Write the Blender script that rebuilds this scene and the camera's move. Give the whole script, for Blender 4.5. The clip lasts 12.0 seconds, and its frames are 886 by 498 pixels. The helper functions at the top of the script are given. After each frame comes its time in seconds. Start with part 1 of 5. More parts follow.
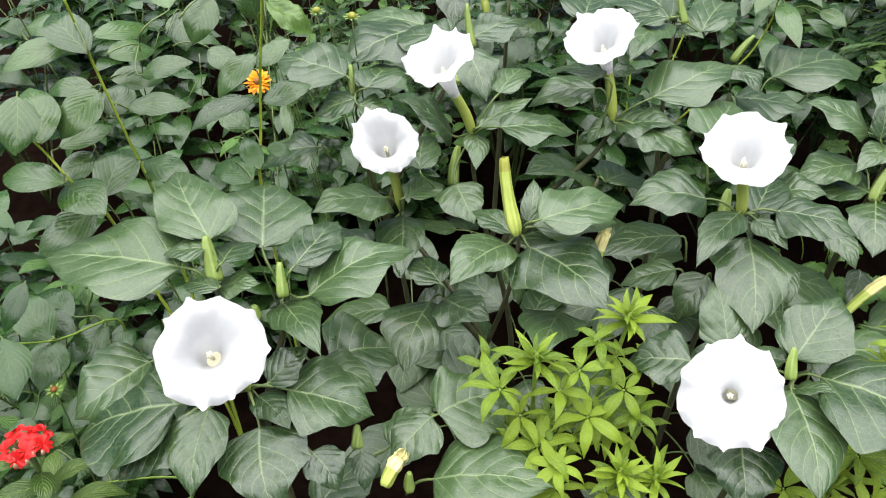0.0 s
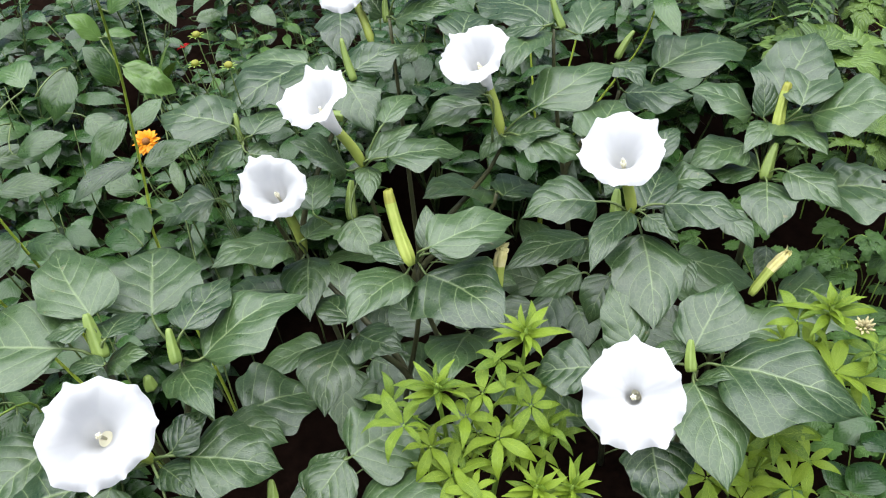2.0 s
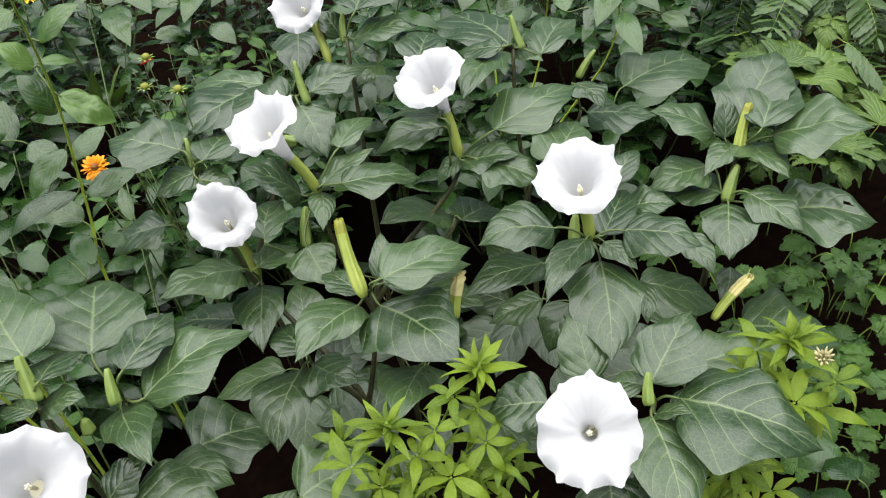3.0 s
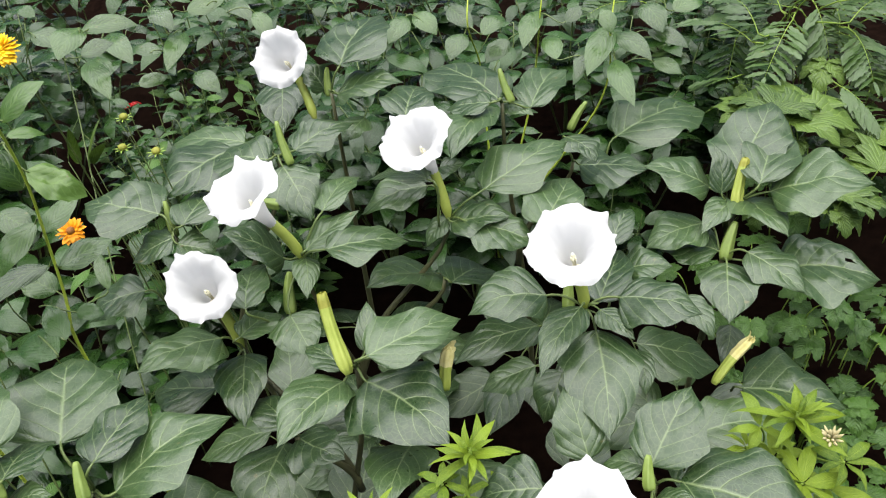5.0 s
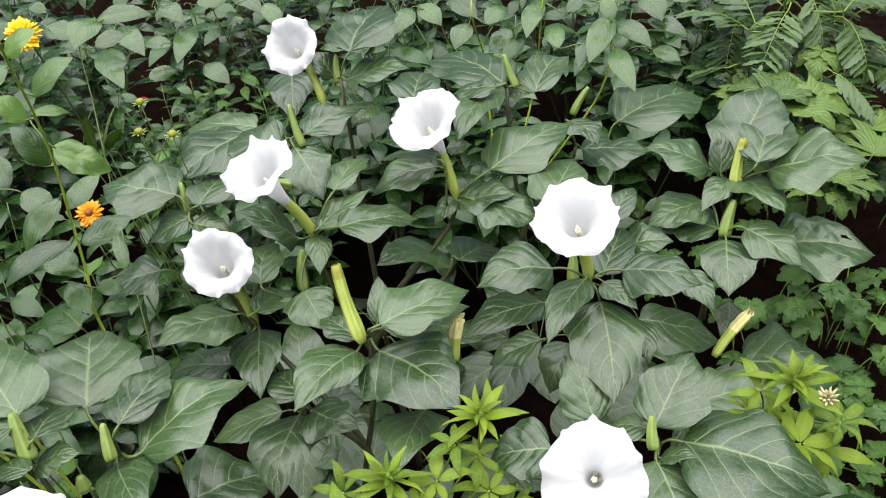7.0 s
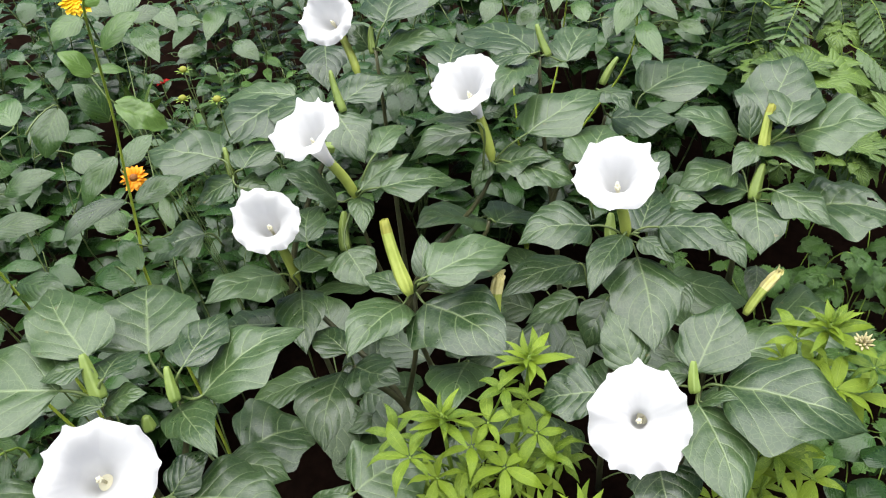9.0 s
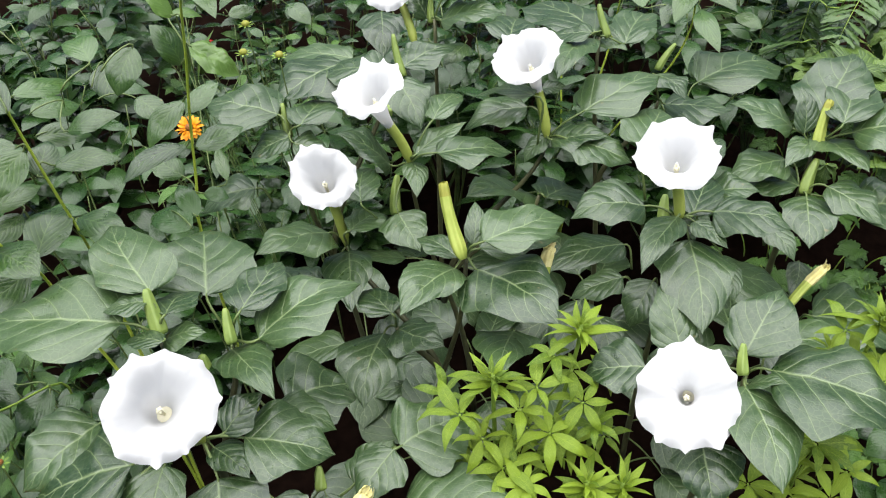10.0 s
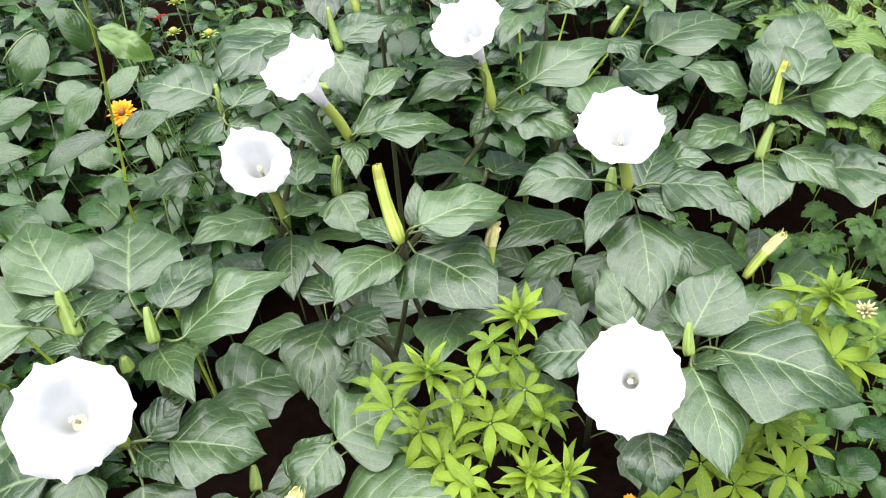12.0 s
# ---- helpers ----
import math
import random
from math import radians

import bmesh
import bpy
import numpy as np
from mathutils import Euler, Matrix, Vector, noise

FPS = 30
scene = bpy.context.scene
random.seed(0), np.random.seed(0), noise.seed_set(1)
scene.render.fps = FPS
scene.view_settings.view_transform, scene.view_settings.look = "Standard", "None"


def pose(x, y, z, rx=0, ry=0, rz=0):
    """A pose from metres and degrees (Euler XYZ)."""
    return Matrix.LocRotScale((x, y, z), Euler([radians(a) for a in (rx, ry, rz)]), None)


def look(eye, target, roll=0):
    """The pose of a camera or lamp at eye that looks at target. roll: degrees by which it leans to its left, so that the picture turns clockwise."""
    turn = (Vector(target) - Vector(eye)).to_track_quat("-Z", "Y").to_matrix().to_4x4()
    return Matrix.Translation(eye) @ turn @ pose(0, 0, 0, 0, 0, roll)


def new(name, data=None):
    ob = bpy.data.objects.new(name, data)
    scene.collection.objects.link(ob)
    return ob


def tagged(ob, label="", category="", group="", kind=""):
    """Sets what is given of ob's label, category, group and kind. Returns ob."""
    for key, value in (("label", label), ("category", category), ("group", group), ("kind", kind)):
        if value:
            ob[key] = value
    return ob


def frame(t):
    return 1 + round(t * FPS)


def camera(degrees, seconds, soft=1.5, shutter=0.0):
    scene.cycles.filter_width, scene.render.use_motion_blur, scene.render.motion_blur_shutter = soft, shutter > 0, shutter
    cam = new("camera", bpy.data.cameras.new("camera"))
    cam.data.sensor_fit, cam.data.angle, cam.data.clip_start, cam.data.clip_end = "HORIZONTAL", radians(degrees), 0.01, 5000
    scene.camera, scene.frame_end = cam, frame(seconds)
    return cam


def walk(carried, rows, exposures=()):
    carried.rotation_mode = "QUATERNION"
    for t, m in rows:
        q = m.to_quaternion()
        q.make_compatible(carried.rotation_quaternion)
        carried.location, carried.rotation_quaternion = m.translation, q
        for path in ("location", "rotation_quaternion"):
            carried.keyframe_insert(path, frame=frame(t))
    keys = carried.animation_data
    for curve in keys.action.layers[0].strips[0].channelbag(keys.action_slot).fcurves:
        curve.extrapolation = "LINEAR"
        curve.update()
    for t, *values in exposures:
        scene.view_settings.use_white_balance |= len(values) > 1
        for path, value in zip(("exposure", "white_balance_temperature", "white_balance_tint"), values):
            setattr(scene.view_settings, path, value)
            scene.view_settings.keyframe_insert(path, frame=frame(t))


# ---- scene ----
cam = camera(58.0, 12.0, soft=1.1)
PATH = [
    (0, (0.003, 0.019, 1.339), (-0.001, 1.5, -0.005), 0.1),
    (0.5, (0.036, 0.019, 1.339), (0.038, 1.495, -0.01), -1.4),
    (1, (0.072, 0.019, 1.343), (0.083, 1.496, -0.005), -4.7),
    (1.5, (0.084, 0.025, 1.347), (0.108, 1.507, 0.005), -5.6),
    (2, (0.099, 0.033, 1.354), (0.172, 1.528, 0.028), -5.9),
    (2.5, (0.112, 0.045, 1.355), (0.225, 1.538, 0.029), -5.3),
    (3, (0.139, 0.068, 1.356), (0.259, 1.567, 0.037), -5.3),
    (3.2, (0.146, 0.079, 1.36), (0.273, 1.575, 0.04), -5.2),
    (4.8, (0.162, 0.136, 1.376), (0.296, 1.664, 0.092), -5.7),
    (5, (0.159, 0.137, 1.375), (0.299, 1.666, 0.094), -5.6),
    (5.5, (0.155, 0.125, 1.376), (0.296, 1.658, 0.099), -5.6),
    (6, (0.154, 0.111, 1.374), (0.299, 1.646, 0.1), -5.7),
    (6.5, (0.15, 0.101, 1.369), (0.294, 1.636, 0.096), -5.8),
    (7, (0.138, 0.088, 1.369), (0.282, 1.625, 0.097), -5.8),
    (8.8, (0.091, 0.039, 1.357), (0.222, 1.577, 0.087), -6.3),
    (9, (0.073, 0.039, 1.353), (0.215, 1.573, 0.077), -5.9),
    (9.5, (0.036, 0.028, 1.344), (0.166, 1.56, 0.064), -4.8),
    (10, (0.011, 0.021, 1.338), (0.128, 1.541, 0.043), -2.2),
    (10.5, (0.005, 0.026, 1.33), (0.115, 1.526, 0.013), -0.3),
    (11, (0.005, 0.033, 1.326), (0.114, 1.511, -0.017), 0.9),
    (11.5, (0.034, 0.041, 1.33), (0.139, 1.508, -0.024), 0.4),
    (12, (0.083, 0.059, 1.328), (0.208, 1.517, -0.036), -3.9),
]
LIGHT = 1.48
KELVIN = ((0, 6500), (0.5, 6450), (1.2, 6300), (2.0, 6200), (2.7, 6450), (3.2, 6550), (5, 6600), (7, 6520), (9, 6520), (12, 6420))
EXPOSURES = [(t, LIGHT + e, float(np.interp(t, *zip(*KELVIN))), 10.0) for t, e in ((0, 0), (0.5, -0.03), (0.9, 0.25), (1.5, 0.22), (1.9, -0.02), (2.4, -0.56), (3, -0.4), (5, -0.22), (6, -0.28), (7, -0.22), (9, -0.15), (10, -0.14), (10.5, -0.12), (11, 0.02), (11.6, 0.22), (12, 0.3))]
walk(cam, [(t, look(eye, target, roll)) for t, eye, target, roll in PATH], EXPOSURES)

# ---- light ----
world = bpy.data.worlds.new("sky")
scene.world = world
world.use_nodes = True
wn = world.node_tree
sky = wn.nodes.new("ShaderNodeTexSky")
sky.sky_type = "NISHITA"
sky.sun_disc = False
sky.sun_elevation, sky.sun_rotation = radians(87), radians(-108)
sky.air_density, sky.dust_density, sky.ozone_density = 0.5, 2.0, 1.0
wn.links.new(sky.outputs[0], wn.nodes["Background"].inputs[0])
wn.nodes["Background"].inputs[1].default_value = 0.05
sun = new("sun", bpy.data.lights.new("sun", "SUN"))
sun.data.energy, sun.data.angle, sun.data.color = 4.0, radians(104), (0.985, 0.992, 1.0)
sun.matrix_world = look((0.05, 0.85, 4.0), (0.2, 0.9, 0.6))


# ---- materials ----
def principled(name, rough=0.5, spec=0.5):
    m = bpy.data.materials.new(name)
    m.use_nodes = True
    b = m.node_tree.nodes["Principled BSDF"]
    b.inputs["Roughness"].default_value = rough
    b.inputs["Specular IOR Level"].default_value = spec
    return m, m.node_tree.nodes, m.node_tree.links, b


def math_node(nt, op, a, b=None, c=None):
    n = nt.nodes.new("ShaderNodeMath")
    n.operation = op
    for i, v in enumerate((a, b, c)):
        if v is None:
            continue
        if isinstance(v, (int, float)):
            n.inputs[i].default_value = v
        else:
            nt.links.new(v, n.inputs[i])
    return n.outputs[0]


def ramp(nt, fac, stops):
    r = nt.nodes.new("ShaderNodeValToRGB")
    els = r.color_ramp.elements
    while len(els) < len(stops):
        els.new(0.5)
    for e, (p, c) in zip(els, stops):
        e.position, e.color = p, (*c, 1)
    nt.links.new(fac, r.inputs[0])
    return r.outputs[0]


def mix(nt, fac, a, b, mode="MIX"):
    n = nt.nodes.new("ShaderNodeMix")
    n.data_type, n.blend_type = "RGBA", mode
    for sock, v in ((n.inputs[0], fac), (n.inputs[6], a), (n.inputs[7], b)):
        if isinstance(v, (int, float)):
            sock.default_value = v
        elif isinstance(v, tuple):
            sock.default_value = (*v, 1)
        else:
            nt.links.new(v, sock)
    return n.outputs[2]


def noise_tex(nt, scale, detail=4, rough=0.6):
    co = nt.nodes.new("ShaderNodeTexCoord")
    n = nt.nodes.new("ShaderNodeTexNoise")
    n.inputs["Scale"].default_value, n.inputs["Detail"].default_value, n.inputs["Roughness"].default_value = scale, detail, rough
    nt.links.new(co.outputs["Object"], n.inputs["Vector"])
    return n.outputs["Fac"]


def leaf_material(name, dark, light, vein, pairs=7.0, slant=0.55, rough=0.5, vein_width=0.028, relief=0.25, sheer=0.25, spec=0.5, vein_strength=0.55, drops=False):
    """A leaf's surface: midrib and side veins along its own length and width, quilted relief between them."""
    m, nodes, links, b = principled(name, rough, spec)
    nt = m.node_tree
    uv = nodes.new("ShaderNodeUVMap")
    sep = nodes.new("ShaderNodeSeparateXYZ")
    links.new(uv.outputs[0], sep.inputs[0])
    u, v = sep.outputs[1], sep.outputs[0]
    av = math_node(nt, "ABSOLUTE", v)
    wob = noise_tex(nt, 60.0, 2)
    side = math_node(nt, "GREATER_THAN", v, 0.0)
    along = math_node(nt, "SUBTRACT", u, math_node(nt, "MULTIPLY", math_node(nt, "POWER", av, 1.25), slant * 0.5))
    along = math_node(nt, "ADD", along, math_node(nt, "MULTIPLY", wob, 0.016))
    ph = math_node(nt, "ADD", math_node(nt, "MULTIPLY", along, pairs), math_node(nt, "MULTIPLY", side, 0.28))
    tri = math_node(nt, "ABSOLUTE", math_node(nt, "SUBTRACT", math_node(nt, "FRACT", ph), 0.5))
    # thinner toward the margin
    wid = math_node(nt, "MULTIPLY_ADD", av, -0.55 * vein_width * pairs * 0.5, vein_width * pairs * 0.5)
    lat = math_node(nt, "SUBTRACT", 1.0, math_node(nt, "DIVIDE", tri, wid))
    lat = math_node(nt, "MAXIMUM", lat, 0.0)
    mid = math_node(nt, "MAXIMUM", math_node(nt, "SUBTRACT", 1.0, math_node(nt, "DIVIDE", av, math_node(nt, "MULTIPLY_ADD", u, -0.035, 0.055))), 0.0)
    net = nodes.new("ShaderNodeTexVoronoi")
    net.feature = "DISTANCE_TO_EDGE"
    net.inputs["Scale"].default_value = 150.0
    co = nodes.new("ShaderNodeTexCoord")
    links.new(co.outputs["Object"], net.inputs["Vector"])
    netv = math_node(nt, "MAXIMUM", math_node(nt, "SUBTRACT", 1.0, math_node(nt, "MULTIPLY", net.outputs["Distance"], 9.0)), 0.0)
    # cross veins that join neighbouring side veins
    strip = nodes.new("ShaderNodeTexWhiteNoise")
    strip.noise_dimensions = "1D"
    links.new(math_node(nt, "ADD", math_node(nt, "FLOOR", math_node(nt, "ADD", ph, 0.5)), math_node(nt, "MULTIPLY", side, 31.0)), strip.inputs["W"])
    cross = math_node(nt, "ADD", math_node(nt, "MULTIPLY_ADD", av, 4.6, strip.outputs["Value"]), math_node(nt, "MULTIPLY", wob, 0.9))
    ctri = math_node(nt, "ABSOLUTE", math_node(nt, "SUBTRACT", math_node(nt, "FRACT", cross), 0.5))
    cline = math_node(nt, "MAXIMUM", math_node(nt, "SUBTRACT", 1.0, math_node(nt, "DIVIDE", ctri, 0.075)), 0.0)
    halo = math_node(nt, "MAXIMUM", math_node(nt, "SUBTRACT", 1.0, math_node(nt, "DIVIDE", tri, math_node(nt, "MULTIPLY", wid, 3.6))), 0.0)
    veins = math_node(nt, "MINIMUM", math_node(nt, "ADD", math_node(nt, "MULTIPLY", lat, 0.95), mid), 1.0)
    big = noise_tex(nt, 22.0, 4)
    fine = noise_tex(nt, 190.0, 3)
    info = nodes.new("ShaderNodeObjectInfo")
    tone = math_node(nt, "ADD", math_node(nt, "MULTIPLY", big, 0.55), math_node(nt, "MULTIPLY", info.outputs["Random"], 0.6))
    tone = math_node(nt, "ADD", tone, math_node(nt, "MULTIPLY", math_node(nt, "SUBTRACT", fine, 0.22), 0.42))
    tone = math_node(nt, "ADD", tone, 0.06)
    base = ramp(nt, tone, [(0.33, dark), (1.08 - 0.09, light)])
    base = mix(nt, math_node(nt, "MULTIPLY", netv, 0.12), base, vein)
    base = mix(nt, math_node(nt, "MULTIPLY", math_node(nt, "MULTIPLY_ADD", cline, 0.55, halo), 0.22 * vein_strength), base, vein)
    base = mix(nt, math_node(nt, "MULTIPLY", veins, vein_strength), base, vein)
    # small brown blemishes
    spots = noise_tex(nt, 75.0, 1)
    base = mix(nt, math_node(nt, "MULTIPLY", math_node(nt, "GREATER_THAN", spots, 0.78), 0.45), base, (0.16, 0.13, 0.05))
    links.new(base, b.inputs["Base Color"])
    r = math_node(nt, "ADD", math_node(nt, "MULTIPLY", fine, 0.22), math_node(nt, "MULTIPLY_ADD", noise_tex(nt, 38.0, 3), 0.36, rough - 0.28))
    links.new(r, b.inputs["Roughness"])
    bump = nodes.new("ShaderNodeBump")
    bump.inputs["Strength"].default_value, bump.inputs["Distance"].default_value = relief, 0.004
    height = math_node(nt, "SUBTRACT", math_node(nt, "MULTIPLY", math_node(nt, "SINE", math_node(nt, "MULTIPLY", tri, math.pi)), 0.42), math_node(nt, "MULTIPLY", veins, 0.30))
    height = math_node(nt, "SUBTRACT", height, math_node(nt, "MULTIPLY", cline, 0.09))
    height = math_node(nt, "ADD", height, math_node(nt, "MULTIPLY", big, 0.22))
    height = math_node(nt, "ADD", height, math_node(nt, "MULTIPLY", fine, 0.12))
    height = math_node(nt, "SUBTRACT", height, math_node(nt, "MULTIPLY", netv, 0.05))
    if drops:
        dv = nodes.new("ShaderNodeTexVoronoi")
        dv.inputs["Scale"].default_value = 90.0
        links.new(co.outputs["Object"], dv.inputs["Vector"])
        d = math_node(nt, "MAXIMUM", math_node(nt, "SUBTRACT", 0.32, dv.outputs["Distance"]), 0.0)
        height = math_node(nt, "ADD", height, math_node(nt, "MULTIPLY", d, 3.0))
    links.new(height, bump.inputs["Height"])
    links.new(bump.outputs[0], b.inputs["Normal"])
    # light that passes through the blade
    tr = nodes.new("ShaderNodeBsdfTranslucent")
    links.new(mix(nt, 0.5, base, (light[0] * 1.5, light[1] * 1.5, light[2] * 0.6)), tr.inputs[0])
    ms = nodes.new("ShaderNodeMixShader")
    ms.inputs[0].default_value = sheer
    links.new(b.outputs[0], ms.inputs[1])
    links.new(tr.outputs[0], ms.inputs[2])
    links.new(ms.outputs[0], nodes["Material Output"].inputs[0])
    return m


def plain_material(name, a, b_col, scale=60.0, rough=0.55, relief=0.2, spec=0.4, sheer=0.0):
    m, nodes, links, b = principled(name, rough, spec)
    nt = m.node_tree
    f = math_node(nt, "ADD", math_node(nt, "MULTIPLY", noise_tex(nt, scale, 5), 0.7), math_node(nt, "MULTIPLY", noise_tex(nt, scale * 0.17, 3), 0.3))
    col = ramp(nt, f, [(0.3, a), (0.72, b_col)])
    links.new(col, b.inputs["Base Color"])
    bump = nodes.new("ShaderNodeBump")
    bump.inputs["Strength"].default_value, bump.inputs["Distance"].default_value = relief, 0.003
    links.new(f, bump.inputs["Height"])
    links.new(bump.outputs[0], b.inputs["Normal"])
    if sheer:
        tr = nodes.new("ShaderNodeBsdfTranslucent")
        links.new(col, tr.inputs[0])
        ms = nodes.new("ShaderNodeMixShader")
        ms.inputs[0].default_value = sheer
        links.new(b.outputs[0], ms.inputs[1])
        links.new(tr.outputs[0], ms.inputs[2])
        links.new(ms.outputs[0], nodes["Material Output"].inputs[0])
    return m


M_DATURA = leaf_material("datura_leaf", (0.0053, 0.0210, 0.0035), (0.035, 0.0675, 0.0195), (0.22, 0.28, 0.125), pairs=5.6, slant=0.80, vein_strength=0.52, vein_width=0.0135, rough=0.34, relief=0.32, sheer=0.05, spec=0.62)
M_SHRUB = leaf_material("shrub_leaf", (0.006, 0.025, 0.003), (0.034, 0.076, 0.013), (0.12, 0.19, 0.05), pairs=7.0, slant=1.1, rough=0.30, relief=0.14, sheer=0.06, vein_strength=0.45, spec=0.5)
# young top leaves; their backlit look is put into the lighter colour too
M_YOUNG_LIT = leaf_material("young_backlit_shrub_leaf", (0.020, 0.058, 0.006), (0.080, 0.150, 0.024), (0.17, 0.26, 0.07), pairs=7.0, slant=1.1, rough=0.34, relief=0.14, sheer=0.16, vein_strength=0.4, spec=0.5)
# dark wet leaf; on the fill plants its colour also carries the understory shade
M_WET_SHADED = leaf_material("wet_and_shaded_leaf", (0.004, 0.018, 0.003), (0.022, 0.058, 0.010), (0.06, 0.11, 0.03), pairs=8.0, slant=1.1, rough=0.28, relief=0.12, sheer=0.05, vein_strength=0.35, spec=0.36, drops=True)
M_CLEOME = leaf_material("cleome_leaf", (0.030, 0.074, 0.002), (0.140, 0.212, 0.009), (0.30, 0.38, 0.05), pairs=9.0, slant=1.2, rough=0.5, relief=0.34, sheer=0.14, vein_strength=0.55, vein_width=0.022, spec=0.32)
M_TOOTHED = leaf_material("toothed_leaf", (0.015, 0.045, 0.003), (0.064, 0.118, 0.010), (0.20, 0.29, 0.06), pairs=7.0, slant=1.0, rough=0.5, relief=0.5, sheer=0.10, vein_strength=0.55, vein_width=0.035)
M_MARIGOLD = leaf_material("marigold_leaf", (0.008, 0.029, 0.003), (0.036, 0.078, 0.011), (0.12, 0.19, 0.055), pairs=9.0, slant=1.0, rough=0.42, relief=0.18, sheer=0.08, vein_strength=0.3)
M_HERB = leaf_material("green_herb_leaf", (0.008, 0.036, 0.003), (0.046, 0.115, 0.010), (0.12, 0.21, 0.04), pairs=7.0, slant=1.0, rough=0.5, relief=0.5, sheer=0.08, vein_strength=0.5, vein_width=0.035)
M_STEM = plain_material("green_stem", (0.12, 0.20, 0.02), (0.22, 0.31, 0.045), 70.0, 0.5, 0.03)
M_PETIOLE = plain_material("leaf_stalk", (0.06, 0.095, 0.025), (0.13, 0.17, 0.05), 70.0, 0.5, 0.03)
M_LIME = plain_material("lime_stem", (0.32, 0.42, 0.035), (0.44, 0.53, 0.07), 70.0, 0.5, 0.03)
M_BUD = plain_material("bud_green", (0.12, 0.18, 0.035), (0.22, 0.29, 0.065), 60.0, 0.5, 0.25, 0.4, 0.1)
M_PURPLE = plain_material("purplish_stem", (0.045, 0.042, 0.020), (0.095, 0.10, 0.038), 60.0, 0.5, 0.03)
M_CALYX = plain_material("calyx_green", (0.26, 0.33, 0.045), (0.42, 0.47, 0.11), 45.0, 0.5, 0.25, 0.4, 0.2)
M_PETAL = plain_material("white_corolla", (0.675, 0.665, 0.662), (0.71, 0.702, 0.70), 30.0, 0.6, 0.2, 0.25, 0.42)
M_BUDTIP = plain_material("yellow_bud_tip", (0.21, 0.23, 0.03), (0.34, 0.32, 0.06), 80.0, 0.55, 0.2, 0.3, 0.2)
M_WITHER = plain_material("withered_petal", (0.55, 0.49, 0.16), (0.76, 0.70, 0.38), 90.0, 0.7, 0.4, 0.2, 0.2)
M_CREAMBUD = plain_material("cream_pink_bud", (0.30, 0.27, 0.11), (0.50, 0.43, 0.25), 200.0, 0.6)
M_ROSEBUD = plain_material("rosy_bud", (0.22, 0.10, 0.06), (0.42, 0.28, 0.17), 300.0, 0.6)
M_CREAM = plain_material("cream_stamen", (0.70, 0.66, 0.46), (0.80, 0.76, 0.58), 200.0, 0.6)
M_ORANGE = plain_material("orange_petal", (0.78, 0.25, 0.008), (0.87, 0.42, 0.012), 90.0, 0.5, 0.2, 0.3, 0.2)
M_YELLOW = plain_material("yellow_petal", (0.85, 0.50, 0.01), (0.90, 0.62, 0.02), 90.0, 0.5, 0.2, 0.3, 0.2)
M_DISC = plain_material("brown_disc", (0.10, 0.03, 0.008), (0.35, 0.14, 0.02), 400.0, 0.7, 0.6)
M_RED = plain_material("red_petal", (0.42, 0.004, 0.004), (0.60, 0.012, 0.009), 90.0, 0.5, 0.2, 0.3, 0.15)
# darker than wet soil: the shade between the plants is put into the colour
M_SOIL = plain_material("shade_dark_soil", (0.002, 0.0013, 0.001), (0.009, 0.005, 0.0035), 38.0, 1.0, 0.9, 0.0)


# ---- helpers for plants ----
def part(name, bm, material, parent, label="", smooth=True):
    me = bpy.data.meshes.new(name)
    bm.to_mesh(me)
    bm.free()
    for mat in material if isinstance(material, (list, tuple)) else [material]:
        me.materials.append(mat)
    if smooth:
        me.polygons.foreach_set("use_smooth", [True] * len(me.polygons))
    ob = new(name, me)
    ob.parent = parent
    if label:
        ob["label"] = label
    return ob


def tube(bm, points, radii, sides=7, mat=0, cap=True):
    """A round tube of changing radius along a line of points."""
    pts = [Vector(p) for p in points]
    prev, ref = None, Vector((0.13, 0.97, 0.21))
    for i, p in enumerate(pts):
        d = (pts[min(i + 1, len(pts) - 1)] - pts[max(i - 1, 0)]).normalized()
        x = d.cross(ref).normalized()
        y = d.cross(x).normalized()
        ring = [bm.verts.new(p + radii[i] * (math.cos(2 * math.pi * k / sides) * x + math.sin(2 * math.pi * k / sides) * y)) for k in range(sides)]
        if prev:
            for k in range(sides):
                f = bm.faces.new((prev[k], prev[(k + 1) % sides], ring[(k + 1) % sides], ring[k]))
                f.material_index = mat
        elif cap:
            bm.faces.new(ring[::-1]).material_index = mat
        prev = ring
    if cap:
        bm.faces.new(prev).material_index = mat


def bezier(a, b, c, d, n):
    out = []
    for i in range(n + 1):
        t = i / n
        out.append((1 - t) ** 3 * a + 3 * (1 - t) ** 2 * t * b + 3 * (1 - t) * t * t * c + t ** 3 * d)
    return out


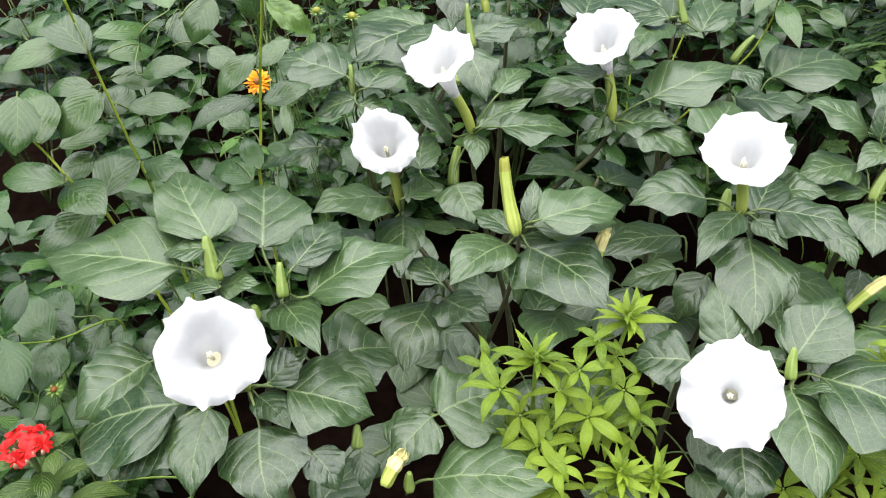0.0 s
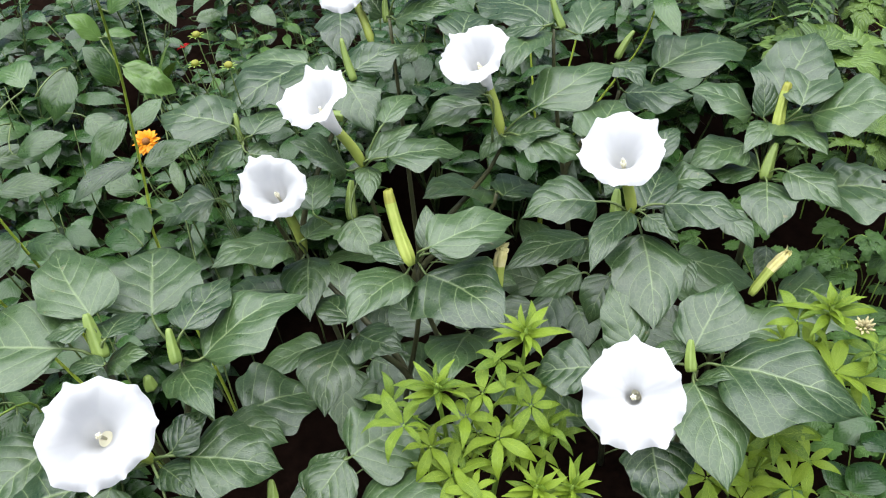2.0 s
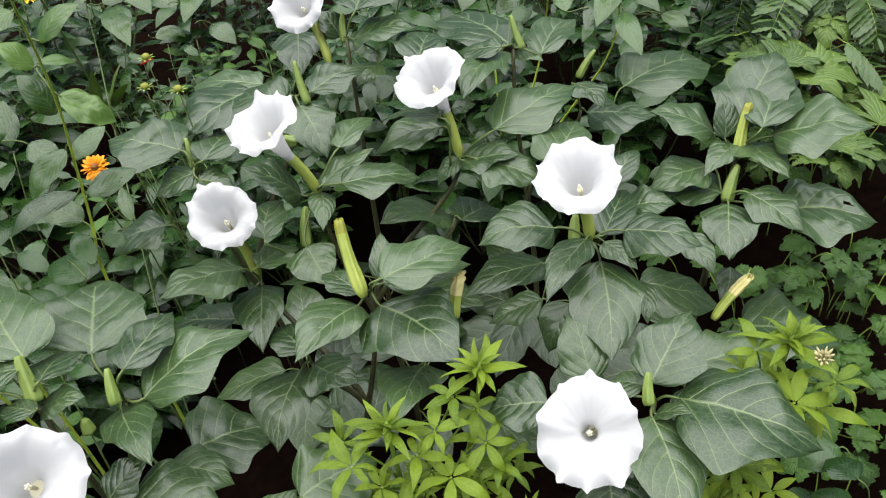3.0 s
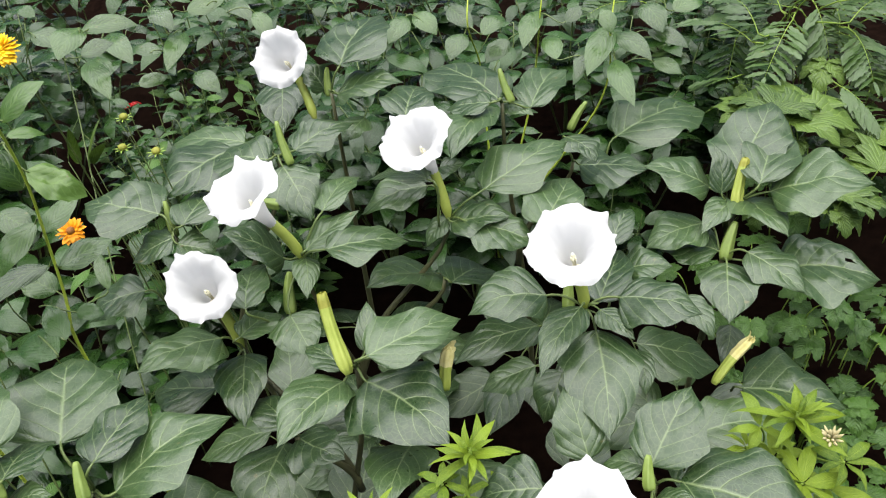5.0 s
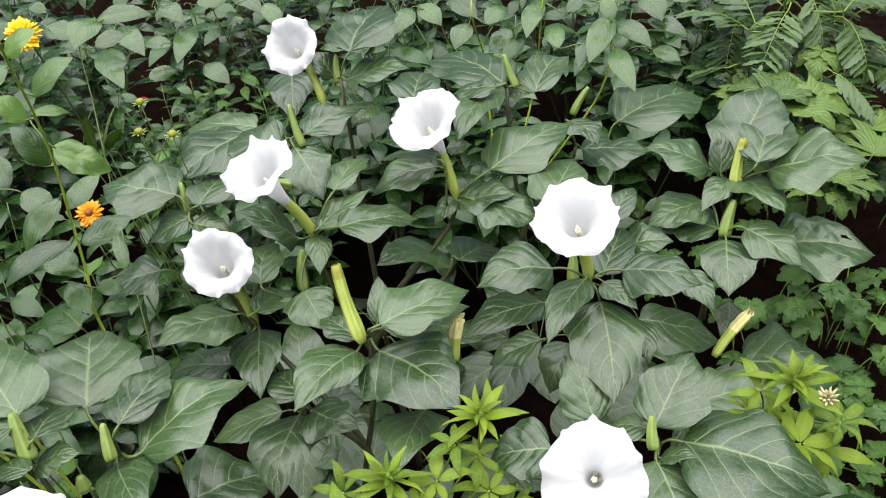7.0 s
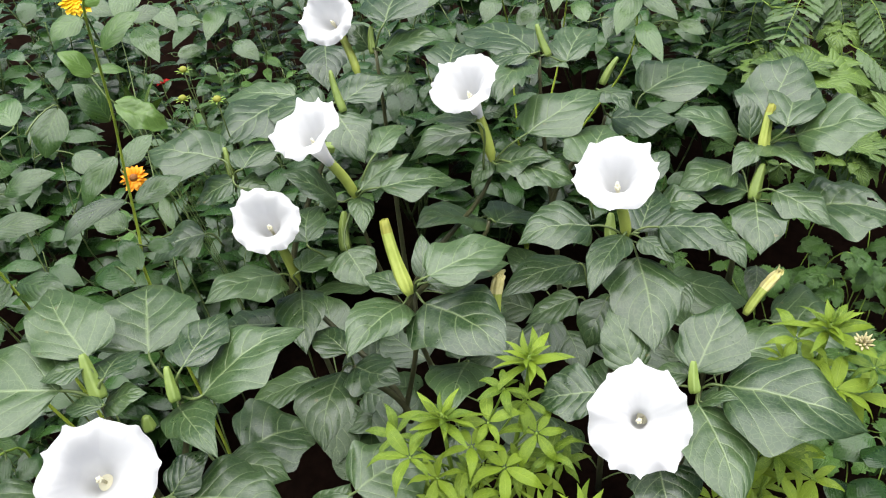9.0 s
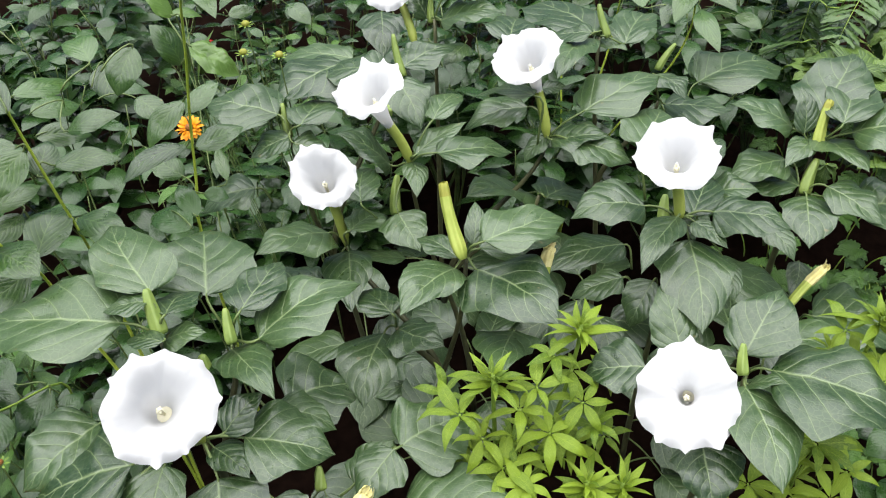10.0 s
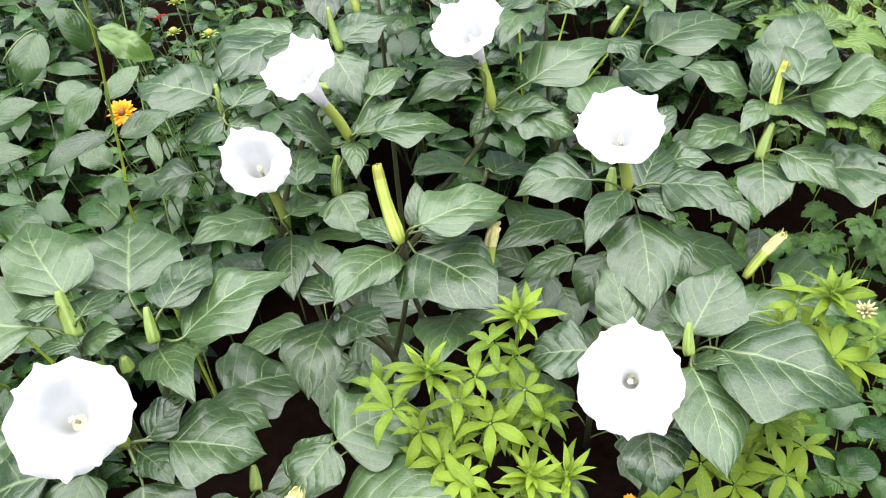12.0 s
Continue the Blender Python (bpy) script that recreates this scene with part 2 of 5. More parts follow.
def blade(bm, base, tip, width, roll=0.0, fold=0.12, droop=0.10, wave=0.05, lobes=0.0, fore=0.45, aft=0.8, asym=0.06, nu=12, nv=6, rng=random, mat=0, teeth=0, curl=0.0, pucker=0.03):
    """A leaf blade from base to tip: its outline is u**fore * (1 - u)**aft, bent down along its length, folded along
    the midrib and wavy at the margin. The UV map runs along the length (y) and across (x, from -1 to 1)."""
    base, tip = Vector(base), Vector(tip)
    m = tip - base
    length = m.length
    m.normalize()
    s = m.cross(Vector((0, 0, 1)))
    s = Vector((1, 0, 0)) if s.length < 1e-4 else s.normalized()
    n = s.cross(m)
    if roll:
        q = Matrix.Rotation(radians(roll), 3, m)
        s, n = q @ s, q @ n
    peak = fore / (fore + aft)
    top = peak ** fore * (1 - peak) ** aft
    uvl = bm.loops.layers.uv.verify()
    ph, ph2, sway = rng.random() * 6.28, rng.random() * 6.28, (rng.random() - 0.5) * 0.10
    side_sign = 1 if rng.random() < 0.5 else -1
    grid, tags = [], {}
    for i in range(nu + 1):
        u = i / nu
        e = u ** 1.15
        h = 0.5 * width * (e ** fore * (1 - e) ** aft) / top if 0 < e < 1 else 0.0
        row = []
        mid_z = length * droop * (4 * e * (1 - e)) - length * curl * max(0, e - 0.6) ** 2 * 3
        for j in range(nv + 1):
            v = 2 * j / nv - 1
            hw = h * (1 + asym * side_sign * v)
            if lobes:
                swing = math.sin(e * 15 + ph + (1.7 if v > 0 else 0)) + 0.45 * math.sin(e * 29 + ph2 + (0.8 if v > 0 else 0))
                hw *= 1 + lobes * swing * abs(v) ** 3 * min(1.0, 2.6 * e) * (1 - 0.6 * e)
            if teeth and abs(v) > 0.9:
                hw *= 1.0 + 0.20 * (1 if i % 2 else -1)
            x = v * hw
            z = mid_z + fold * abs(x) * (1 - 0.6 * abs(v)) * 1.6 - 0.25 * width * (abs(v) ** 2) * h / max(width, 1e-6) * (0.5 if fold > 0 else -0.5)
            z += wave * width * abs(v) ** 2 * math.sin(e * 11 + (ph if v > 0 else ph2)) * (h / (0.5 * width))
            z += pucker * width * (1 - (2 * e - 1) ** 2) * (noise.noise(Vector((x / width * 4.3 + ph, e * 5.5, ph2))) + 0.5 * noise.noise(Vector((x / width * 9 + ph2, e * 11, ph))))
            y = length * e + (0.10 * length * abs(v) ** 2 * (0.5 - e) * 0.4 if fore < 0.6 else 0)
            p = base + m * y + s * (x + sway * length * math.sin(math.pi * e)) + n * z
            vert = bm.verts.new(p)
            tags[vert] = (v, e)
            row.append(vert)
        grid.append(row)
    for i in range(nu):
        for j in range(nv):
            f = bm.faces.new((grid[i][j], grid[i][j + 1], grid[i + 1][j + 1], grid[i + 1][j]))
            f.material_index = mat
            for lp in f.loops:
                lp[uvl].uv = tags[lp.vert]
    return n


def petiole(bm, node, base, tip, radius, mat=1):
    node, base = Vector(node), Vector(base)
    d = (Vector(tip) - base).normalized()
    a = node + (base - node) * 0.35 + Vector((0, 0, 0.012))
    tube(bm, bezier(node, a, base - d * (base - node).length * 0.35, base + d * 0.004, 6), [radius * 1.2] + [radius] * 5 + [radius * 0.7], 6, mat)


def plant_root(name, x, y, label, category, group=""):
    ob = new(name)
    ob.location = (x, y, 0)
    ob.empty_display_size = 0.05
    tagged(ob, label, category, group)
    return ob



def place_under(ob, root):
    """Parts are modelled in world places; their meshes are shifted to the root's."""
    ob.data.transform(Matrix.Translation(-root.location))
    return ob


class Datura:
    """One thorn-apple plant: stems to its forks, and what grows from them."""

    def __init__(self, foot, nodes, label):
        self.root = plant_root("datura_plant", foot[0], foot[1], label, "flowering plant", "datura plants in the bed")
        self.nodes = [Vector(n) for n in nodes]
        f = Vector((foot[0], foot[1], 0))
        for i, n in enumerate(self.nodes):
            bm = bmesh.new()
            start = f if i == 0 else f.lerp(self.nodes[0], 0.55)
            pts = bezier(start, start + Vector((0, 0, (n.z - start.z) * 0.55)), n - Vector((0, 0, (n.z - start.z) * 0.3)), n, 10)
            tube(bm, pts, [0.0060 - 0.0032 * k / 10 for k in range(11)], 8)
            place_under(part("stem", bm, M_PURPLE, self.root), self.root)

    def near(self, p):
        return min(self.nodes, key=lambda n: (n - Vector(p)).length)

    def leaf(self, base, tip, width, roll=0.0, fold=None, droop=None, label="", hole=None):
        rng = random.Random(hash((round(base[0], 3), round(tip[1], 3))))
        bm = bmesh.new()
        big = width > 0.045
        blade(bm, base, tip, width, roll + rng.uniform(-6, 6), 0.06 + 0.20 * rng.random() ** 1.5 if fold is None else fold, 0.03 + 0.06 * rng.random() if droop is None else droop,
              0.055 if big else 0.04, 0.075 if big else 0.03, 0.47, 0.98, 0.08, 64 if hole else 26, 40 if hole else 12, rng, curl=0.05 + 0.16 * rng.random(), pucker=0.028)
        if hole:
            uvl = bm.loops.layers.uv.verify()
            mean = lambda f: sum((lp[uvl].uv for lp in f.loops), Vector((0, 0))) / len(f.loops)
            bmesh.ops.delete(bm, geom=[f for f in bm.faces if math.hypot((mean(f).x - hole[0]) * 0.5, mean(f).y - hole[1]) < hole[2] * (0.8 + 0.7 * noise.noise(Vector((mean(f).x * 9, mean(f).y * 16, 2.0))))], context="FACES")
        n = self.near(base)
        d = (Vector(base) - n).length
        if d > 0.09:
            n = Vector(base) + (n - Vector(base)) * (0.035 / d) - Vector((0, 0, 0.06))
        petiole(bm, n, base, tip, 0.0017 if big else 0.0011)
        return place_under(part("leaf", bm, [M_DATURA, M_PETIOLE], self.root, label), self.root)

    def flower(self, centre, facing, radius, foot=None, turn=0.0, depth=0.027, sharp=2.5, calyx=0.70, throat=0.015, label="white trumpet flower, fully open"):
        rng = random.Random(int(centre[0] * 1000))
        n = Vector(facing).normalized()
        c = Vector(centre) - n * (depth - 0.024 if depth > 0.02 else 0.0)
        foot = self.near(c) if foot is None else Vector(foot)
        span = (c - foot).length
        line = bezier(foot, foot + Vector((0, 0, span * 0.25)) + (c - foot) * 0.12, c - n * span * 0.42, c - n * 0.004, 20)
        holder = new("flower")
        holder.parent = self.root
        holder["label"] = label
        # calyx
        k = max(4, int(20 * calyx))
        bm = bmesh.new()
        tube(bm, line[:k + 1], [0.0030 + 0.0048 * min(1, i / 3) - 0.0008 * i / k for i in range(k + 1)], 10)
        place_under(part("calyx", bm, M_CALYX, holder), self.root)
        # corolla: narrow tube, funnel and pleated limb with hooked points
        bm = bmesh.new()
        seg = 120
        rings = []
        x = n.cross(Vector((0, 0, 1))).normalized() if abs(n.z) < 0.97 else Vector((1, 0, 0))
        y = n.cross(x).normalized()
        for i in range(k - 8, 21):
            f = max(0.0, (i - k + 1) / (21 - k))
            d = (line[min(i + 1, 20)] - line[max(i - 1, 0)]).normalized() if i < 20 else n
            xx = (x - d * x.dot(d)).normalized()
            yy = d.cross(xx).normalized()
            if yy.dot(y) < 0:
                yy = -yy
            r = 0.0066 if i < k else 0.0069 + (throat - 0.0069) * f ** 1.5
            rings.append([bm.verts.new(line[i] + r * (math.cos(a) * xx + math.sin(a) * yy)) for a in (2 * math.pi * q / seg for q in range(seg))])
        wob = [rng.uniform(0, 6.28) for _ in range(8)]
        steps = 14
        for j in range(1, steps + 1):
            f = j / steps
            ring = []
            for q in range(seg):
                a = 2 * math.pi * q / seg
                b = a + turn + 0.10 * math.sin(2 * a + wob[4])
                c5 = math.cos(5 * b)
                tooth = max(0.0, c5) ** 11 * (0.8 + 0.5 * math.sin(2 * a + wob[5])) + max(0.0, -c5) ** 22 * (0.6 + 0.35 * math.sin(3 * a + wob[6]))
                end = max(0.0, f - 0.88) / 0.12
                edge = 1 + 0.035 * math.cos(2 * a + wob[0]) + 0.03 * math.cos(3 * a + wob[1]) + 0.022 * math.cos(7 * a + wob[7]) + 0.010 * math.cos(13 * a + wob[3]) + 0.095 * tooth * end
                rr = throat + (radius * edge - throat) * f
                lift = depth * (1 - (1 - f) ** sharp)
                lift += 0.0032 * f * f * (0.6 * c5 + math.sin(3 * a + wob[2])) + 0.0022 * f ** 3 * math.sin(10 * b + wob[3])
                lift -= 0.0022 * f ** 2 * (1 - 0.6 * f) * max(0.0, 1 - abs(math.sin(2.5 * b)) * 5)
                lift += 0.0016 * f * (1 - f) * 4 * abs(math.cos(2.5 * b)) - 0.05 * max(0.0, f - 0.72) ** 2 + 0.005 * tooth * end + 0.0032 * f * noise.noise(Vector((2.6 * math.cos(a) + wob[0], 2.6 * math.sin(a), f))) + 0.0014 * f * f * noise.noise(Vector((9 * math.cos(a), 9 * math.sin(a) + wob[1], 2 * f)))
                ring.append(bm.verts.new(c + n * lift + rr * (math.cos(a) * x + math.sin(a) * y)))
            rings.append(ring)
        for r0, r1 in zip(rings, rings[1:]):
            for q in range(seg):
                bm.faces.new((r0[q], r0[(q + 1) % seg], r1[(q + 1) % seg], r1[q]))
        low = rings[15 - k + 8]
        centre = sum((q.co for q in low), Vector()) / seg
        bm.faces.new([bm.verts.new(centre + (q.co - centre) * 0.99) for q in low]).material_index = 1
        place_under(part("corolla", bm, [M_PETAL, M_CREAM], holder), self.root)
        # stamens and style in the throat
        bm = bmesh.new()
        for q in range(5):
            a = 2 * math.pi * q / 5 + turn
            off = 0.006 * (math.cos(a) * x + math.sin(a) * y)
            tube(bm, [line[15] + off * 0.2, c - n * 0.012 + off * 0.35, c - n * 0.010 + off * 0.4, c - n * 0.004 + off * 0.38, c - n * 0.003 + off * 0.36], [0.0005, 0.0006, 0.0014, 0.0014, 0.0005], 6)
        tube(bm, [line[15], c - n * 0.006, c + n * 0.001, c + n * 0.004], [0.0006, 0.0014, 0.0021, 0.0010], 8)
        place_under(part("stamen", bm, M_CREAM, holder, "cream stamens in the throat"), self.root)
        return holder

    def bud(self, foot, tip, radius=0.008, kind="green"):
        foot, tip = Vector(foot), Vector(tip)
        rng = random.Random(int(tip.x * 1000))
        holder = new("bud")
        holder.parent = self.root
        holder["label"] = {"green": "pointed green flower bud", "yellow": "long ribbed yellow-green bud about to open", "withered": "spent flower withered to pale yellow"}[kind]
        side = (tip - foot).cross(Vector((0.3, 0.8, 0.1))).normalized() * (tip - foot).length * 0.05
        line = bezier(foot, foot.lerp(tip, 0.33) + side, foot.lerp(tip, 0.66) + side, tip, 12)
        if kind == "green":
            prof = [0.80, 0.96, 1.0, 0.98, 0.95, 0.91, 0.87, 0.82, 0.77, 0.71, 0.64, 0.55, 0.36]
            cut = 13
        elif kind == "yellow":
            prof = [0.5, 0.9, 1.0, 1.0, 0.96, 0.9, 0.86, 0.82, 0.8, 0.8, 0.78, 0.74, 0.62]
            cut = 11
        else:
            prof = [0.45, 0.62, 0.68, 0.70, 0.70, 0.70, 0.72, 0.74, 0.78, 0.80, 0.80, 0.74, 0.6]
            cut = 8
        bm = bmesh.new()
        ring0 = None
        sides = 30
        for i, (p, f) in enumerate(zip(line, prof)):
            d = (line[min(i + 1, 12)] - line[max(i - 1, 0)]).normalized()
            xx = d.cross(Vector((0.1, 0.9, 0.3))).normalized()
            yy = d.cross(xx)
            ring = []
            for q in range(sides):
                a = 2 * math.pi * q / sides
                rr = radius * f * (1 + (0.15 if kind != "green" else 0.09) * math.cos(5 * a) + (rng.uniform(-0.12, 0.12) if kind == "withered" and i > 7 else 0))
                ring.append(bm.verts.new(p + rr * (math.cos(a) * xx + math.sin(a) * yy)))
            if ring0:
                for q in range(sides):
                    fc = bm.faces.new((ring0[q], ring0[(q + 1) % sides], ring[(q + 1) % sides], ring[q]))
                    fc.material_index = 1 if i >= cut else 0
            else:
                bm.faces.new(ring[::-1])
            ring0 = ring
        end = bm.faces.new(ring0)
        end.material_index = 1 if cut < 13 else 0
        if kind != "green":
            d = (line[-1] - line[-2]).normalized()
            for q in range(9 if kind == "withered" else 5):
                a = 2.4 * q + 0.4 * rng.random()
                r = radius * (0.62 if kind == "withered" else 0.40) * (1 if q % 3 else 0.45)
                xx = d.cross(Vector((0.1, 0.9, 0.3))).normalized()
                yy = d.cross(xx)
                out = math.cos(a) * xx + math.sin(a) * yy
                o = line[-1] + r * out - d * 0.004
                up = (d + out * rng.uniform(-0.35, 0.25)).normalized() * radius * (rng.uniform(0.9, 1.7) if kind == "withered" else rng.uniform(0.5, 0.8))
                blade(bm, o, o + up, radius * 0.75, rng.uniform(-180, 180), 0.9, 0.1, 0.12, 0.0, 0.3, 0.3, 0.1, 6, 4, rng, 1, pucker=0.12)
        mats = {"green": [M_BUD, M_BUD], "yellow": [M_CALYX, M_BUDTIP], "withered": [M_CALYX, M_WITHER]}[kind]
        place_under(part("bud_body", bm, mats, holder), self.root)
        return holder


# ---- ground ----
bm = bmesh.new()
GX, GY = 60, 70
xs = [-80, -25, -8] + [-2.4 + 5.0 * i / GX for i in range(GX + 1)] + [8, 25, 80]
ys = [-80, -25, -6] + [-0.6 + 5.0 * j / GY for j in range(GY + 1)] + [10, 25, 80]
gv = [[bm.verts.new((gx, gy, 0.03 * noise.noise(Vector((gx * 2.1, gy * 2.1, 0))) + 0.018 * noise.noise(Vector((gx * 9, gy * 9, 4))))) for gx in xs] for gy in ys]
for j in range(len(ys) - 1):
    for i in range(len(xs) - 1):
        bm.faces.new((gv[j][i], gv[j][i + 1], gv[j + 1][i + 1], gv[j + 1][i]))
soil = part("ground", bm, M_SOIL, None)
tagged(soil, "crumbly garden soil, near black with the shade beneath the plants in its colour", "ground", kind="structure")



class Herb:
    """A leafy garden plant that is not a datura: stems, and leaves joined to them by their stalks."""

    def __init__(self, name, foot, label, category, group=""):
        self.root = plant_root(name, foot[0], foot[1], label, category, group)
        self.foot = Vector((foot[0], foot[1], 0))
        self.axes = []

    def add(self, name, bm, mats, label=""):
        return place_under(part(name, bm, mats, self.root, label), self.root)

    def stem(self, points, radius, mat=None, ground=True):
        pts = [Vector(p) for p in points]
        if ground:
            last = pts[-1]
            pts += bezier(last, last + (last - pts[-2]).normalized() * 0.03 - Vector((0, 0, 0.10)), Vector((self.foot.x, self.foot.y, last.z * 0.5)), self.foot, 5)[1:]
        fine = []
        for i in range(len(pts) - 1):
            p0, p1, p2, p3 = pts[max(i - 1, 0)], pts[i], pts[i + 1], pts[min(i + 2, len(pts) - 1)]
            for k in range(4):
                t = k / 4
                fine.append(0.5 * (2 * p1 + (p2 - p0) * t + (2 * p0 - 5 * p1 + 4 * p2 - p3) * t * t + (3 * p1 - p0 - 3 * p2 + p3) * t ** 3))
        fine.append(pts[-1])
        bm = bmesh.new()
        n = len(fine) - 1
        tube(bm, fine, [radius * (0.6 + 0.9 * k / n) for k in range(n + 1)], 7)
        self.axes += fine
        self.add("stem", bm, mat or M_LIME)

    def near(self, p):
        p = Vector(p)
        return min(self.axes, key=lambda a: (a - p).length) if self.axes else Vector((self.foot.x, self.foot.y, p.z * 0.6))

    def leaf(self, base, tip, width, mat=None, nu=14, nv=8, roll=None, stalk=True, pucker=0.03):
        rng = random.Random(hash((round(base[0], 3), round(tip[1], 3))))
        bm = bmesh.new()
        blade(bm, base, tip, width * 0.95, rng.uniform(-14, 14) if roll is None else roll, 0.14, 0.05 + 0.05 * rng.random(), 0.03, 0.015, 0.78, 0.95, 0.03, nu, nv, rng, curl=0.12, pucker=pucker)
        if stalk:
            n = self.near(base)
            d = (Vector(base) - n).length
            if d > 0.07:
                n = Vector(base) + (n - Vector(base)) * (0.05 / d)
            petiole(bm, n, base, tip, 0.0011)
        return self.add("leaf", bm, [mat or M_SHRUB, M_PETIOLE])

    def palm(self, centre, reach, count=None, broad=1.0):
        """A palmate leaf: five to seven pointed leaflets from one point, on a stalk."""
        c = Vector(centre)
        rng = random.Random(hash((round(c.x, 3), round(c.y, 3))))
        n = count or rng.choice((5, 6, 7))
        up = Vector((rng.uniform(-0.3, 0.3), rng.uniform(-0.55, 0.0), 1)).normalized()
        x = up.cross(Vector((0.2, 1, 0))).normalized()
        y = up.cross(x)
        a0 = rng.random() * 6.28
        bm = bmesh.new()
        for i in range(n):
            a = a0 + 5.4 * i / (n - 1)
            ln = 0.94 * reach * (0.72 + 0.33 * math.sin(math.pi * i / (n - 1))) * rng.uniform(0.92, 1.08)
            d = (math.cos(a) * x + math.sin(a) * y + up * rng.uniform(-0.15, 0.22)).normalized()
            blade(bm, c + d * 0.002, c + d * ln, ln * 0.31 * broad, rng.uniform(-25, 25), 0.30, 0.10, 0.06, 0.0, 0.85, 1.1, 0.02, 10, 4, rng, curl=0.4)
        low = Vector((self.foot.x, self.foot.y, c.z - 0.10)).lerp(Vector((c.x, c.y, c.z - 0.10)), 0.35)
        tube(bm, bezier(low, low + Vector((0, 0, 0.03)), c - up * 0.02, c, 6), [0.0014] * 7, 5, 1)
        self.add("leaf", bm, [M_CLEOME, M_STEM])

    def rosette(self, centre, reach):
        """The growing tip: a whorl of narrow leaflets, shorter toward the middle, on its own stem."""
        c = Vector(centre)
        rng = random.Random(hash((round(c.x, 3), round(c.z, 3))))
        bm = bmesh.new()
        foot = self.foot
        tube(bm, bezier(foot, foot + Vector((0, 0, c.z * 0.5)), c - Vector((0, 0, 0.12)), c + Vector((0, 0, 0.006)), 12), [0.005 - 0.0028 * k / 12 for k in range(13)], 7)
        self.add("stem", bm, M_STEM)
        for whorl in range(6):
            bm = bmesh.new()
            n = (5, 5, 4, 3, 3, 2)[whorl]
            ln0 = reach * (1.0, 0.9, 0.7, 0.55, 0.42, 0.28)[whorl]
            for i in range(n):
                a = whorl * 0.75 + 2 * math.pi * i / n + rng.uniform(-0.2, 0.2)
                lift = 0.05 + 0.26 * whorl + rng.uniform(-0.25, 0.25)
                d = Vector((math.cos(a), math.sin(a) - 0.1, lift)).normalized()
                o = c + Vector((0, 0, 0.003 * whorl - 0.010))
                ln = ln0 * rng.uniform(0.68, 1.15)
                blade(bm, o, o + d * ln, ln * 0.23, rng.uniform(-35, 35), 0.32, 0.07, 0.06, 0.0, 0.8, 1.1, 0.02, 9, 4, rng, curl=0.14)
            self.add("leaf", bm, [M_CLEOME, M_STEM])

    def buds(self, centre, reach):
        """A dome of small pale buds."""
        c = Vector(centre)
        rng = random.Random(5)
        for i in range(22):
            a, e = i * 2.4, math.sqrt((i + 0.5) / 22)
            d = Vector((e * math.cos(a), e * math.sin(a), 1.05 - 0.8 * e)).normalized()
            bm = bmesh.new()
            o, t = c + d * reach * 0.3, c + d * reach * rng.uniform(0.5, 0.85)
            tube(bm, [c - Vector((0, 0, 0.01)), o, o.lerp(t, 0.3), o.lerp(t, 0.7), t], [0.0004, 0.0006, 0.0017, 0.0014, 0.0004], 6)
            self.add("bud", bm, M_CREAMBUD)

    def frond(self, base, tip, width):
        """A pinnate marigold leaf: narrow leaflets in pairs along a rib."""
        b, t = Vector(base), Vector(tip)
        rng = random.Random(hash((round(b.x, 3), round(t.y, 3))))
        m = (t - b).normalized() * max((t - b).length, 0.11)
        t = b + m
        width = min(width, 0.085)
        s = m.cross(Vector((0, 0, 1))).normalized()
        bm = bmesh.new()
        pairs = 10
        arch = lambda u: b + m * u + Vector((0, 0, m.length * 0.10 * 4 * u * (1 - u)))
        tube(bm, [arch(k / 8) for k in range(9)], [0.0013 - 0.0009 * k / 8 for k in range(9)], 5, 1)
        for k in range(pairs):
            u = 0.1 + 0.82 * k / (pairs - 1)
            ln = width * 0.64 * (0.55 + 0.6 * math.sin(math.pi * (0.15 + 0.8 * u)))
            for sg in (-1, 1):
                d = (s * sg + m.normalized() * 0.6 + Vector((0, 0, rng.uniform(-0.3, 0.05)))).normalized()
                o = arch(u)
                blade(bm, o, o + d * ln, ln * 0.26, rng.uniform(-20, 20), 0.25, 0.06, 0.05, 0.0, 0.75, 0.8, 0.02, 8, 2, rng, teeth=1)
        o = arch(0.97)
        blade(bm, o, o + m.normalized() * width * 0.4, width * 0.1, 0, 0.2, 0.05, 0.03, 0, 0.7, 0.7, 0.02, 6, 2, rng)
        low = Vector((self.foot.x, self.foot.y, b.z - 0.12)).lerp(b, 0.4)
        tube(bm, bezier(low, low + Vector((0, 0, 0.05)), b - m * 0.3, b, 5), [0.0016] * 6, 5, 1)
        self.add("leaf", bm, [M_MARIGOLD, M_STEM])

    def toothed(self, base, tip, width, mat=None):
        """A lobed leaf with saw-toothed margins."""
        b, t = Vector(base), Vector(tip)
        rng = random.Random(hash((round(b.x, 3), round(t.y, 3))))
        m = t - b
        ln = max(m.length, width * 0.7) * 0.74
        m.normalize()
        s = m.cross(Vector((0, 0, 1))).normalized()
        bm = bmesh.new()
        for a, f in ((0, 1.0), (46, 0.82), (-46, 0.82), (98, 0.52), (-98, 0.52)):
            d = (m * math.cos(radians(a)) + s * math.sin(radians(a)) - Vector((0, 0, 0.08 * abs(a) / 60))).normalized()
            blade(bm, b + Vector((0, 0, 0.0008 * (1 - abs(a) / 100))), b + d * ln * f, ln * f * 0.66, rng.uniform(-14, 14), 0.4, 0.10, 0.06, 0.0, 0.66, 0.8, 0.02, 10, 4, rng, teeth=1, curl=0.2)
        low = b - Vector((0, 0, 0.07)) + (Vector((self.foot.x, self.foot.y, b.z)) - b) * 0.25
